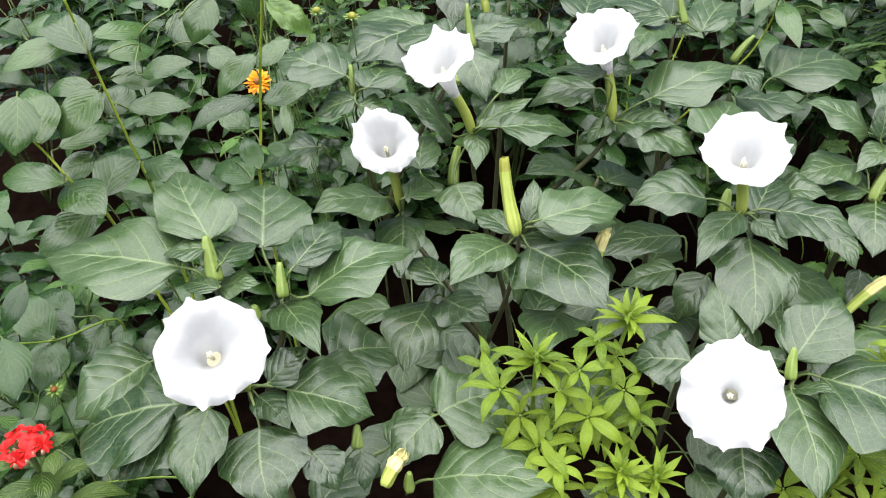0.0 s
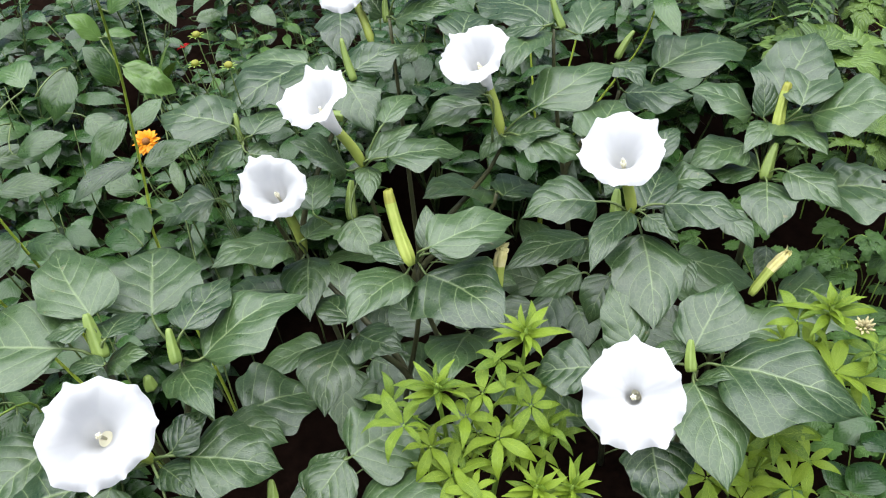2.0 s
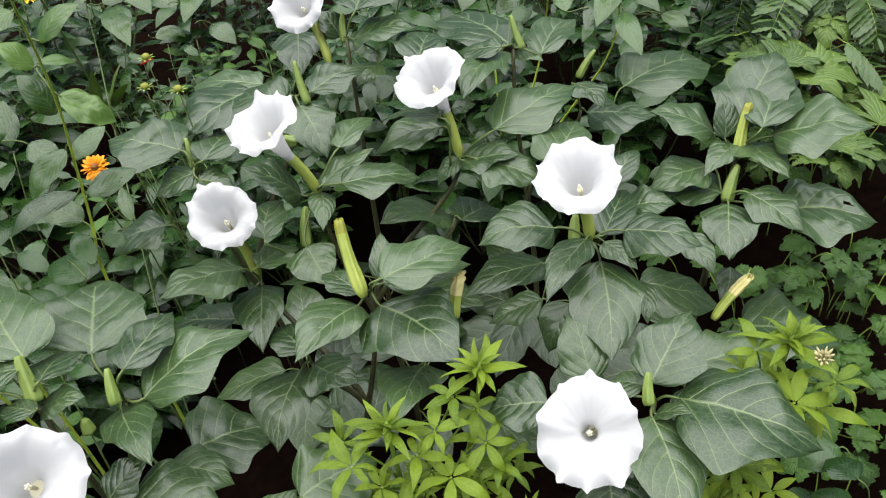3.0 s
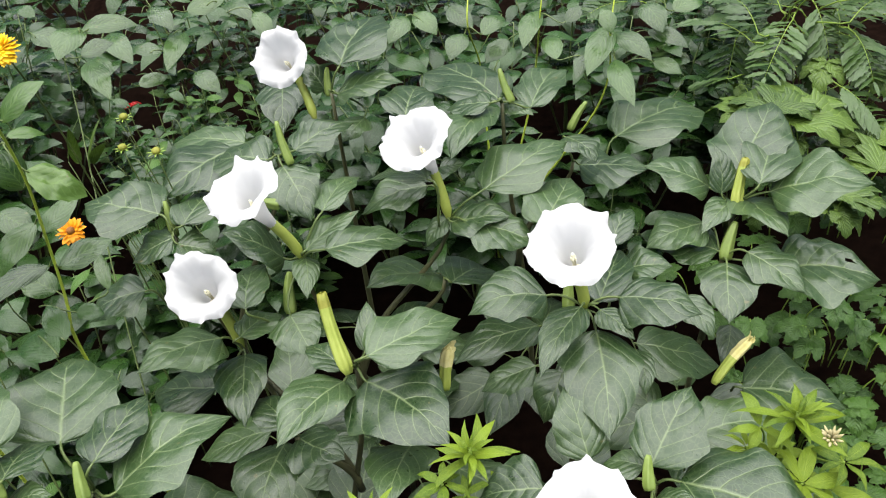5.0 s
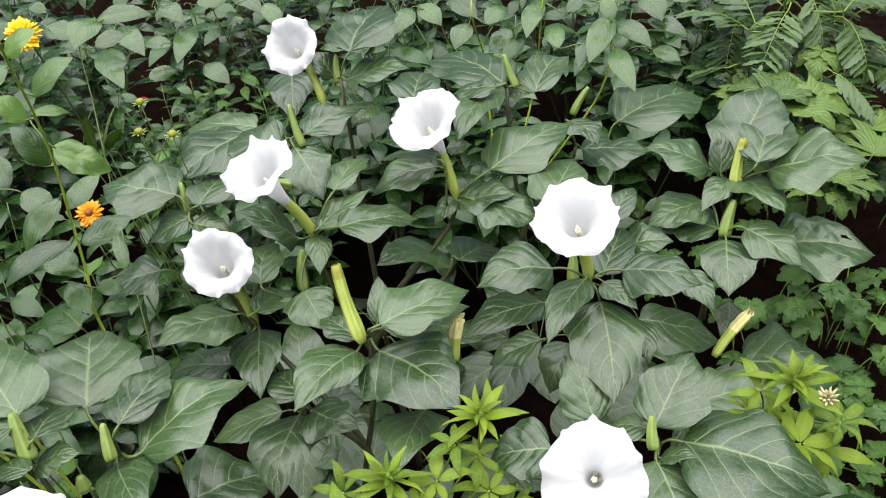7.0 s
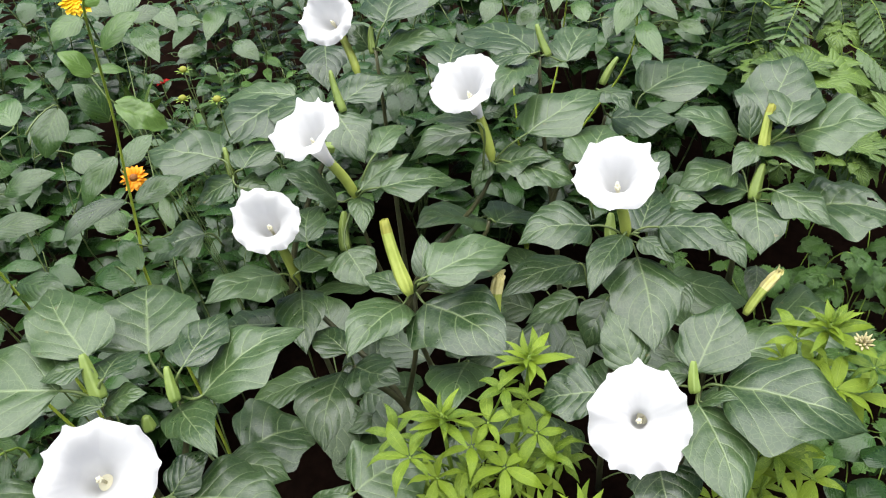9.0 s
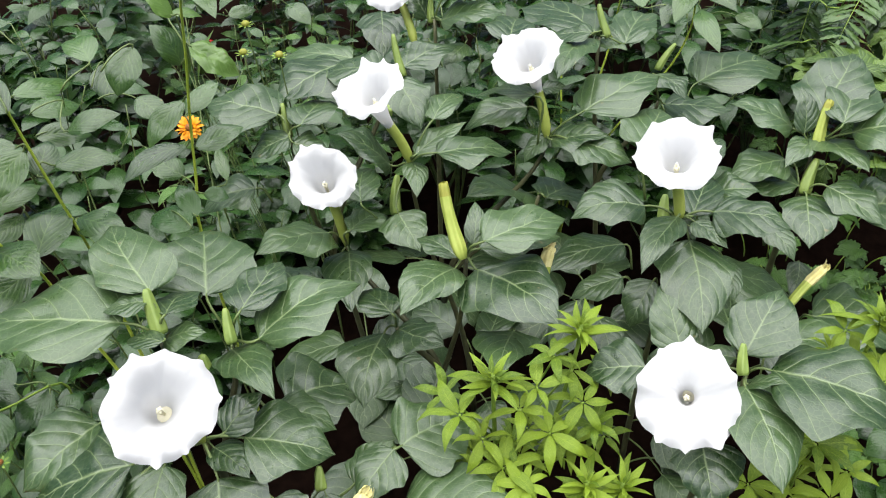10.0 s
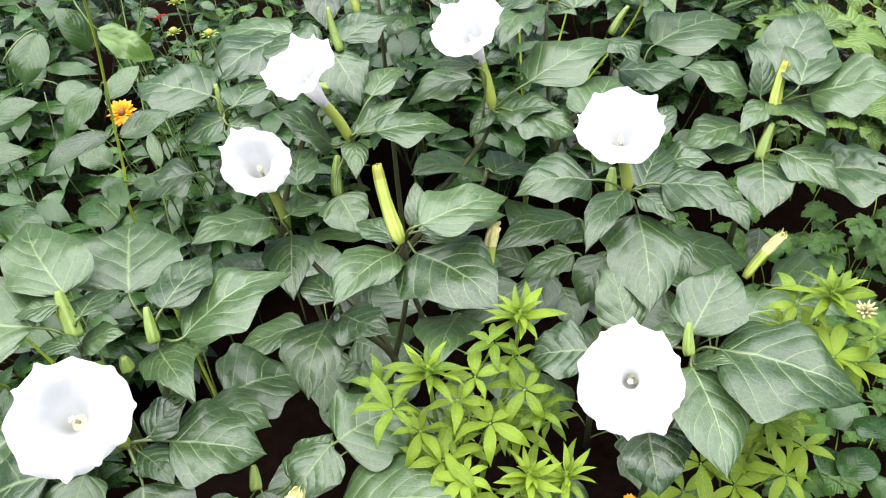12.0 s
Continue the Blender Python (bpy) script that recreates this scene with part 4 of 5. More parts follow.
p9.leaf((0.580, 1.267, 0.618), (0.783, 1.355, 0.598), 0.150)
p9.leaf((0.464, 1.181, 0.689), (0.497, 1.115, 0.682), 0.066)
p9.leaf((0.364, 1.200, 0.761), (0.270, 1.392, 0.738), 0.129)
p9.leaf((0.415, 1.207, 0.734), (0.518, 1.361, 0.719), 0.078)
p9.leaf((0.375, 1.230, 0.733), (0.415, 1.187, 0.737), 0.043)
p9.leaf((0.345, 1.192, 0.758), (0.264, 1.037, 0.784), 0.074)
p9.leaf((0.341, 1.147, 0.788), (0.279, 1.185, 0.768), 0.065)
p9.leaf((0.216, 1.167, 0.773), (0.258, 1.297, 0.753), 0.085)
p9.bud((0.386, 1.206, 0.749), (0.373, 1.234, 0.795), 0.0066, "green")
p9.bud((0.484, 1.225, 0.672), (0.515, 1.239, 0.712), 0.0066, "green")

# ---- leafy perennials on the flank of the bed ----
shrub_tall = Herb("leafy_perennial", (-0.27, 1.00), "tall leafy perennial with a slim upright lime-green stem", "perennial plant", "leafy perennials")
shrub_tall.stem([(-0.132, 0.723, 1.135), (-0.170, 0.808, 1.071), (-0.198, 0.879, 0.987), (-0.219, 0.924, 0.899), (-0.237, 0.945, 0.817), (-0.251, 0.952, 0.729), (-0.257, 0.950, 0.690), (-0.264, 0.947, 0.654)], 0.0020)
shrub_tall.leaf((-0.185, 0.862, 1.009), (-0.140, 0.879, 1.039), 0.035, M_YOUNG_LIT, roll=19)
shrub_tall.leaf((-0.214, 0.895, 0.967), (-0.239, 0.893, 1.001), 0.036, M_YOUNG_LIT, roll=-18)
shrub_tall.leaf((-0.226, 0.928, 0.892), (-0.252, 0.936, 0.943), 0.046, M_SHRUB, roll=-13)
shrub_tall.leaf((-0.209, 0.912, 0.924), (-0.156, 0.911, 0.884), 0.049, M_YOUNG_LIT, roll=15, pucker=0.22)
shrub_tall.leaf((-0.246, 0.962, 0.807), (-0.205, 0.998, 0.831), 0.036, M_SHRUB, roll=14)
shrub_tall.leaf((-0.239, 0.943, 0.836), (-0.286, 0.898, 0.800), 0.041, M_SHRUB, roll=-14)
shrub_tall.leaf((-0.230, 0.952, 0.946), (-0.198, 0.975, 0.932), 0.022, M_YOUNG_LIT, roll=18)
shrub_tall.leaf((-0.253, 0.953, 0.763), (-0.333, 0.902, 0.749), 0.038, M_SHRUB, roll=-14)
shrub_tall.leaf((-0.243, 0.950, 0.759), (-0.181, 0.982, 0.771), 0.045, M_SHRUB, roll=14)
shrub_tall.leaf((-0.282, 0.995, 0.687), (-0.325, 1.013, 0.713), 0.048, M_SHRUB, roll=-9)
shrub_tall.leaf((-0.229, 1.020, 0.657), (-0.244, 1.074, 0.687), 0.021, M_SHRUB, roll=1)
shrub_tall.leaf((-0.177, 0.819, 1.061), (-0.208, 0.801, 1.052), 0.033, M_YOUNG_LIT, roll=-18)
shrub_tall.leaf((-0.166, 0.798, 1.080), (-0.135, 0.805, 1.099), 0.032, M_YOUNG_LIT, roll=20)
shrub_a = Herb("leafy_perennial", (-0.36, 0.86), "leafy garden perennial with smooth lance-shaped leaves on arching stems", "perennial plant", "leafy perennials")
shrub_a.stem([(-0.370, 0.759, 1.000), (-0.383, 0.801, 0.910), (-0.382, 0.821, 0.810), (-0.381, 0.850, 0.680)], 0.0021)
shrub_a.stem([(-0.444, 0.796, 0.980), (-0.445, 0.819, 0.900), (-0.457, 0.860, 0.840)], 0.0012, M_PETIOLE)
shrub_a.stem([(-0.460, 0.755, 0.840), (-0.454, 0.771, 0.800), (-0.437, 0.770, 0.760), (-0.444, 0.833, 0.660)], 0.0021)
shrub_a.stem([(-0.408, 1.014, 0.860), (-0.428, 1.039, 0.780), (-0.448, 1.064, 0.700)], 0.0012, M_PETIOLE)
shrub_a.leaf((-0.393, 0.795, 0.930), (-0.457, 0.753, 0.920), 0.034, M_SHRUB, roll=-29)
shrub_a.leaf((-0.360, 0.752, 0.940), (-0.412, 0.806, 0.960), 0.045, M_SHRUB, roll=-9)
shrub_a.leaf((-0.385, 0.827, 0.920), (-0.347, 0.898, 0.900), 0.032, M_SHRUB, roll=27)
shrub_a.leaf((-0.400, 0.820, 0.860), (-0.460, 0.824, 0.850), 0.029, M_SHRUB, roll=-26)
shrub_a.leaf((-0.390, 0.814, 0.860), (-0.428, 0.762, 0.830), 0.047, M_SHRUB, roll=-25)
shrub_a.leaf((-0.392, 0.820, 0.820), (-0.386, 0.867, 0.840), 0.039, M_SHRUB, roll=14)
shrub_a.leaf((-0.371, 0.824, 0.830), (-0.297, 0.832, 0.830), 0.033, M_SHRUB, roll=26)
shrub_a.leaf((-0.476, 1.028, 0.750), (-0.413, 1.063, 0.730), 0.045, M_SHRUB, roll=29)
shrub_a.leaf((-0.412, 0.984, 0.780), (-0.340, 0.990, 0.800), 0.037, M_SHRUB, roll=29)
shrub_a.leaf((-0.391, 0.871, 0.720), (-0.314, 0.813, 0.730), 0.047, M_SHRUB, roll=13)
shrub_a.leaf((-0.406, 0.771, 0.740), (-0.394, 0.863, 0.750), 0.055, M_SHRUB, roll=15)
shrub_a.leaf((-0.437, 0.752, 0.770), (-0.377, 0.706, 0.770), 0.057, M_SHRUB, roll=10)
shrub_a.leaf((-0.425, 0.731, 0.790), (-0.514, 0.765, 0.780), 0.045, M_SHRUB, roll=-17)
shrub_a.leaf((-0.421, 0.772, 0.720), (-0.480, 0.717, 0.700), 0.050, M_SHRUB, roll=-24)
shrub_a.leaf((-0.434, 0.736, 0.840), (-0.467, 0.809, 0.870), 0.050, M_SHRUB, roll=3)
shrub_a.leaf((-0.440, 0.736, 0.900), (-0.438, 0.687, 0.860), 0.047, M_SHRUB, roll=-14)
shrub_a.leaf((-0.490, 0.886, 0.900), (-0.428, 0.879, 0.900), 0.033, M_SHRUB, roll=25)
shrub_a.leaf((-0.458, 1.002, 0.800), (-0.414, 1.064, 0.780), 0.043, M_SHRUB, roll=28)
shrub_a.leaf((-0.337, 1.064, 0.780), (-0.294, 1.035, 0.760), 0.042, M_SHRUB, roll=17)
shrub_a.leaf((-0.463, 0.814, 0.780), (-0.414, 0.866, 0.780), 0.032, M_SHRUB, roll=26)
shrub_a.leaf((-0.434, 0.833, 0.760), (-0.464, 0.791, 0.750), 0.038, M_SHRUB, roll=-23)
shrub_a.leaf((-0.276, 0.927, 0.920), (-0.299, 0.887, 0.880), 0.045, M_SHRUB, roll=-22)
shrub_a.leaf((-0.319, 0.897, 0.920), (-0.361, 0.966, 0.920), 0.041, M_SHRUB, roll=-6)
shrub_a.leaf((-0.407, 1.181, 0.780), (-0.394, 1.130, 0.740), 0.049, M_SHRUB, roll=-3)
shrub_b = Herb("leafy_perennial", (-0.28, 1.02), "tall leafy perennial with a slim upright lime-green stem", "perennial plant", "leafy perennials")
shrub_b.stem([(-0.335, 1.011, 0.800), (-0.336, 0.974, 0.700), (-0.339, 1.002, 0.620)], 0.0012, M_PETIOLE)
shrub_b.stem([(-0.233, 1.504, 0.850), (-0.280, 1.450, 0.850), (-0.338, 1.510, 0.800)], 0.0012, M_PETIOLE)
shrub_b.leaf((-0.284, 1.474, 0.850), (-0.308, 1.390, 0.840), 0.053, M_SHRUB, roll=-18)
shrub_b.leaf((-0.282, 1.462, 0.850), (-0.189, 1.461, 0.850), 0.041, M_SHRUB, roll=30)
shrub_b.leaf((-0.334, 1.570, 0.760), (-0.277, 1.593, 0.770), 0.039, M_SHRUB, roll=31)
shrub_b.leaf((-0.332, 1.653, 0.720), (-0.326, 1.545, 0.700), 0.053, M_SHRUB, roll=-8)
shrub_b.leaf((-0.252, 1.818, 0.640), (-0.327, 1.854, 0.640), 0.038, M_SHRUB, roll=-24)
shrub_b.leaf((-0.213, 1.906, 0.640), (-0.243, 1.774, 0.620), 0.052, M_SHRUB, roll=-13)
shrub_b.leaf((-0.180, 1.738, 0.620), (-0.129, 1.675, 0.600), 0.049, M_SHRUB, roll=13)
shrub_b.leaf((-0.330, 1.837, 0.560), (-0.268, 1.868, 0.560), 0.041, M_SHRUB, roll=29)
shrub_b.leaf((-0.010, 1.568, 0.800), (0.012, 1.514, 0.770), 0.036, M_SHRUB, roll=8)
shrub_b.leaf((-0.085, 1.730, 0.760), (-0.026, 1.655, 0.750), 0.042, M_SHRUB, roll=16)
shrub_b.leaf((-0.157, 1.714, 0.760), (-0.080, 1.733, 0.770), 0.048, M_SHRUB, roll=31)
shrub_b.leaf((-0.273, 1.920, 0.700), (-0.221, 1.842, 0.680), 0.050, M_SHRUB, roll=11)
shrub_b.leaf((-0.327, 1.757, 0.720), (-0.273, 1.651, 0.700), 0.053, M_SHRUB, roll=6)
shrub_b.leaf((-0.350, 1.634, 0.720), (-0.295, 1.518, 0.700), 0.050, M_SHRUB, roll=4)
shrub_b.leaf((-0.478, 1.762, 0.740), (-0.400, 1.727, 0.720), 0.053, M_SHRUB, roll=22)
shrub_b.leaf((-0.248, 0.894, 0.690), (-0.277, 0.945, 0.710), 0.032, M_WET_SHADED, roll=-6)
shrub_b.leaf((-0.253, 0.866, 0.690), (-0.319, 0.923, 0.680), 0.049, M_WET_SHADED, roll=-14)
shrub_b.leaf((-0.247, 0.944, 0.690), (-0.214, 0.945, 0.680), 0.026, M_WET_SHADED, roll=25)
shrub_d = Herb("leafy_perennial", (0.42, 1.55), "leafy perennial with hanging glossy oval leaves behind the daturas", "perennial plant", "leafy perennials")
shrub_d.stem([(0.621, 1.434, 0.800), (0.607, 1.407, 0.740), (0.611, 1.410, 0.660)], 0.0021)
shrub_d.stem([(0.513, 1.523, 0.780), (0.506, 1.513, 0.730), (0.514, 1.570, 0.620)], 0.0021)
shrub_d.stem([(0.376, 1.520, 0.800), (0.367, 1.488, 0.750), (0.405, 1.604, 0.620)], 0.0021)
shrub_d.leaf((0.618, 1.440, 0.740), (0.546, 1.335, 0.710), 0.050, M_SHRUB, roll=-8)
shrub_d.leaf((0.619, 1.425, 0.730), (0.659, 1.337, 0.720), 0.043, M_SHRUB, roll=20)
shrub_d.leaf((0.684, 1.465, 0.760), (0.697, 1.390, 0.740), 0.050, M_SHRUB, roll=15)
shrub_d.leaf((0.688, 1.438, 0.720), (0.743, 1.377, 0.710), 0.036, M_SHRUB, roll=26)
shrub_d.leaf((0.513, 1.541, 0.740), (0.460, 1.446, 0.720), 0.043, M_SHRUB, roll=-8)
shrub_d.leaf((0.587, 1.453, 0.700), (0.535, 1.363, 0.690), 0.045, M_SHRUB, roll=-6)
shrub_d.leaf((0.605, 1.368, 0.710), (0.600, 1.247, 0.690), 0.043, M_SHRUB, roll=9)
shrub_d.leaf((0.596, 1.370, 0.760), (0.589, 1.409, 0.790), 0.031, M_SHRUB, roll=-15)
shrub_d.leaf((0.390, 1.473, 0.740), (0.441, 1.520, 0.750), 0.040, M_SHRUB, roll=18)
shrub_d.leaf((0.361, 1.487, 0.740), (0.323, 1.435, 0.720), 0.043, M_SHRUB, roll=-13)
shrub_d.leaf((0.513, 1.417, 0.700), (0.523, 1.507, 0.710), 0.040, M_SHRUB, roll=-5)
shrub_d.leaf((0.688, 1.397, 0.680), (0.727, 1.359, 0.670), 0.035, M_SHRUB, roll=26)
shrub_d.leaf((0.345, 1.571, 0.760), (0.380, 1.511, 0.740), 0.045, M_SHRUB, roll=18)
shrub_d.leaf((0.448, 1.523, 0.700), (0.395, 1.484, 0.680), 0.043, M_SHRUB, roll=-19)
shrub_d.leaf((0.545, 1.477, 0.740), (0.581, 1.495, 0.760), 0.029, M_SHRUB, roll=21)
shrub_d.leaf((0.762, 1.504, 0.720), (0.831, 1.539, 0.730), 0.050, M_SHRUB, roll=19)
shrub_d.leaf((0.268, 1.644, 0.720), (0.225, 1.582, 0.700), 0.045, M_SHRUB, roll=-15)
shrub_d.leaf((0.286, 1.652, 0.720), (0.321, 1.590, 0.700), 0.046, M_SHRUB, roll=17)
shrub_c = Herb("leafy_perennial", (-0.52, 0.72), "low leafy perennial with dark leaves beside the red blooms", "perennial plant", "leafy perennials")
shrub_c.stem([(-0.574, 0.694, 0.560), (-0.522, 0.735, 0.520), (-0.481, 0.820, 0.470)], 0.0021, M_STEM)
shrub_c.stem([(-0.439, 0.579, 0.420), (-0.384, 0.600, 0.400), (-0.345, 0.609, 0.380)], 0.0021, M_STEM)
shrub_c.leaf((-0.530, 0.732, 0.520), (-0.584, 0.794, 0.550), 0.059, M_WET_SHADED, roll=-2)
shrub_c.leaf((-0.530, 0.737, 0.520), (-0.524, 0.665, 0.500), 0.056, M_WET_SHADED, roll=-11)
shrub_c.leaf((-0.552, 0.685, 0.580), (-0.520, 0.615, 0.550), 0.056, M_WET_SHADED, roll=-6)
shrub_c.leaf((-0.485, 0.800, 0.480), (-0.526, 0.748, 0.460), 0.052, M_WET_SHADED, roll=-20)
shrub_c.leaf((-0.478, 0.778, 0.450), (-0.456, 0.816, 0.450), 0.033, M_WET_SHADED, roll=18)
shrub_c.leaf((-0.533, 0.745, 0.620), (-0.555, 0.694, 0.580), 0.031, M_WET_SHADED, roll=-22)
shrub_c.leaf((-0.583, 0.798, 0.500), (-0.512, 0.766, 0.500), 0.044, M_WET_SHADED, roll=11)
shrub_c.leaf((-0.552, 0.835, 0.460), (-0.629, 0.882, 0.460), 0.048, M_WET_SHADED, roll=-9)
shrub_c.leaf((-0.492, 0.719, 0.420), (-0.531, 0.676, 0.400), 0.046, M_WET_SHADED, roll=-20)
shrub_c.leaf((-0.566, 0.680, 0.420), (-0.588, 0.639, 0.400), 0.038, M_WET_SHADED, roll=-19)
shrub_c.leaf((-0.498, 0.606, 0.450), (-0.474, 0.575, 0.420), 0.037, M_WET_SHADED, roll=-1)
shrub_c.leaf((-0.448, 0.613, 0.400), (-0.425, 0.583, 0.380), 0.032, M_WET_SHADED, roll=-0)

# ---- cleome ----
cleome_a = Herb("cleome_plant", (0.13, 0.62), "lime-green cleome with fan-shaped leaves growing between the daturas", "cleome", "cleome plants")
cleome_a.rosette((0.213, 0.639, 0.675), 0.049)
cleome_a.palm((0.179, 0.620, 0.655), 0.039)
cleome_a.rosette((0.104, 0.587, 0.665), 0.055)
cleome_a.palm((0.063, 0.554, 0.650), 0.051)
cleome_a.palm((0.153, 0.585, 0.645), 0.048)
cleome_a.palm((0.164, 0.555, 0.600), 0.050)
cleome_a.palm((0.208, 0.585, 0.610), 0.047)
cleome_a.palm((0.108, 0.530, 0.580), 0.056)
cleome_a.palm((0.219, 0.571, 0.585), 0.045)
cleome_a.rosette((0.198, 0.508, 0.565), 0.052)
cleome_a.rosette((0.237, 0.504, 0.560), 0.047)
cleome_a.palm((0.129, 0.501, 0.540), 0.047)
cleome_a.palm((0.088, 0.557, 0.600), 0.045)
cleome_a.palm((0.131, 0.569, 0.630), 0.042)
cleome_a.palm((0.204, 0.588, 0.530), 0.043)
cleome_a.palm((0.082, 0.594, 0.520), 0.043)
cleome_a.palm((0.051, 0.609, 0.620), 0.040)
cleome_a.palm((0.248, 0.635, 0.600), 0.035)
cleome_a.palm((0.201, 0.618, 0.630), 0.040)
rng = random.Random(12)
for k in range(16):
    cleome_a.palm((rng.uniform(0.055, 0.245), rng.uniform(0.505, 0.63), rng.uniform(0.50, 0.605)), rng.uniform(0.030, 0.042))
cleome_b = Herb("cleome_plant", (0.60, 0.70), "lime-green cleome with a pale cluster of flower buds", "cleome", "cleome plants")
cleome_b.rosette((0.569, 0.626, 0.655), 0.060)
cleome_b.buds((0.588, 0.591, 0.655), 0.019)
cleome_b.palm((0.538, 0.637, 0.630), 0.050)
cleome_b.palm((0.562, 0.578, 0.600), 0.057)
cleome_b.palm((0.547, 0.615, 0.600), 0.047)
cleome_b.palm((0.607, 0.583, 0.620), 0.044)
cleome_b.palm((0.526, 0.635, 0.600), 0.042)
cleome_b.palm((0.602, 0.586, 0.570), 0.051)
for k in range(8):
    cleome_b.palm((rng.uniform(0.53, 0.62), rng.uniform(0.575, 0.65), rng.uniform(0.52, 0.60)), rng.uniform(0.032, 0.044))
cleome_c = Herb("cleome_plant", (0.50, 0.58), "low lime-green cleome in the shade of a datura", "cleome", "cleome plants")
cleome_c.palm((0.510, 0.578, 0.500), 0.064)
cleome_c.palm((0.507, 0.571, 0.500), 0.066)
cleome_c.palm((0.421, 0.551, 0.460), 0.067)
cleome_c.palm((0.466, 0.537, 0.420), 0.062)
cleome_c.palm((0.562, 0.565, 0.440), 0.056)
cleome_c.palm((0.472, 0.577, 0.470), 0.059)
cleome_c.palm((0.529, 0.536, 0.430), 0.058)
cleome_c.palm((0.405, 0.544, 0.410), 0.060)
cleome_c.palm((0.515, 0.590, 0.400), 0.054)

# ---- marigold and lobed foliage on the far flank ----
marigold = Herb("marigold_plant", (1.05, 1.62), "marigold with feathery dark green leaves and no bloom", "marigold")
marigold.frond((1.019, 1.519, 0.660), (0.914, 1.403, 0.605), 0.120)
marigold.frond((1.065, 1.526, 0.680), (1.074, 1.486, 0.625), 0.115)
marigold.frond((0.925, 1.488, 0.640), (0.888, 1.708, 0.585), 0.086)
marigold.frond((0.921, 1.547, 0.620), (0.911, 1.533, 0.565), 0.076)
marigold.frond((1.085, 1.437, 0.680), (1.263, 1.594, 0.625), 0.099)
marigold.frond((1.122, 1.464, 0.640), (1.122, 1.379, 0.585), 0.102)
marigold.frond((1.058, 1.385, 0.580), (1.112, 1.334, 0.525), 0.099)
marigold.frond((0.930, 1.481, 0.660), (0.990, 1.753, 0.605), 0.085)
marigold.frond((1.056, 1.530, 0.620), (1.069, 1.484, 0.565), 0.091)
marigold.frond((0.896, 1.497, 0.560), (0.886, 1.568, 0.505), 0.075)
marigold.frond((1.162, 1.500, 0.700), (1.248, 1.709, 0.645), 0.104)
marigold.frond((1.045, 1.541, 0.700), (1.131, 1.786, 0.645), 0.102)
marigold.frond((1.017, 1.563, 0.660), (1.081, 1.806, 0.605), 0.103)
marigold.frond((1.185, 1.452, 0.600), (1.196, 1.387, 0.545), 0.105)
lobed = Herb("lobed_leaf_plant", (0.98, 1.22), "bright green plant with toothed lobed leaves", "leafy plant")
lobed.toothed((0.891, 1.308, 0.600), (0.969, 1.460, 0.555), 0.079)
lobed.toothed((0.939, 1.330, 0.580), (0.988, 1.320, 0.535), 0.093)
lobed.toothed((0.872, 1.346, 0.570), (0.903, 1.500, 0.525), 0.092)
lobed.toothed((0.911, 1.286, 0.580), (1.068, 1.469, 0.535), 0.090)
lobed.toothed((0.931, 1.260, 0.550), (0.908, 1.270, 0.505), 0.079)
lobed.toothed((1.061, 1.441, 0.600), (1.014, 1.376, 0.555), 0.138)
lobed.toothed((1.048, 1.353, 0.550), (1.057, 1.309, 0.505), 0.110)
lobed.toothed((0.894, 1.267, 0.540), (0.888, 1.281, 0.495), 0.068)
lobed.toothed((0.955, 1.146, 0.500), (1.077, 1.232, 0.455), 0.111)
lobed.toothed((0.947, 1.141, 0.480), (0.991, 1.106, 0.435), 0.122)
lobed.toothed((0.901, 1.153, 0.480), (0.918, 1.228, 0.435), 0.088)
lobed.toothed((0.833, 1.198, 0.460), (0.826, 1.190, 0.415), 0.089)
lobed.toothed((0.945, 1.166, 0.500), (1.043, 1.281, 0.455), 0.078)
lobed.toothed((1.056, 1.209, 0.500), (1.177, 1.369, 0.455), 0.094)
lobed.toothed((1.150, 1.404, 0.580), (1.165, 1.368, 0.535), 0.102)
lobed.toothed((1.087, 1.299, 0.500), (1.182, 1.460, 0.455), 0.098)
lobed.toothed((0.907, 1.469, 0.560), (0.893, 1.473, 0.515), 0.074)
groundcover = Herb("lobed_leaf_plant", (0.86, 0.98), "low bright green plant with small toothed leaves", "leafy plant")
rng = random.Random(8)
for k in range(38):
    gx, gy = 0.74 + 0.32 * rng.random(), 0.72 + 0.50 * rng.random()
    gz = 0.14 + 0.22 * rng.random() * (1.3 - gx + 0.2)
    turn = rng.uniform(0, 2 * math.pi)
    groundcover.toothed((gx, gy, gz), (gx + 0.05 * math.cos(turn), gy + 0.05 * math.sin(turn), gz - rng.uniform(0.0, 0.025)), 0.098, M_HERB)

# ---- garden flowers ----
daisy((-0.27, 1.20), (-0.296, 1.142, 0.679), 0.022, M_ORANGE, "orange daisy-like bloom with a brown centre on a thin stem")
daisy((-0.33, 1.44), (-0.287, 1.163, 0.958), 0.025, M_YELLOW, "bright yellow double bloom on a thin green stem")
daisy_bud((-0.12, 1.25), (-0.137, 1.139, 0.790))
daisy_bud((-0.12, 1.25), (-0.199, 1.198, 0.770))
daisy_bud((-0.12, 1.25), (-0.193, 1.234, 0.800))
red_cluster((-0.60, 0.62), (-0.449, 0.514, 0.600))
daisy((0.33, 0.42), (0.353, 0.573, 0.340), 0.016, M_ORANGE, "small orange bloom low under the leaves")
daisy_bud((-0.52, 0.66), (-0.493, 0.650, 0.520), M_DISC)
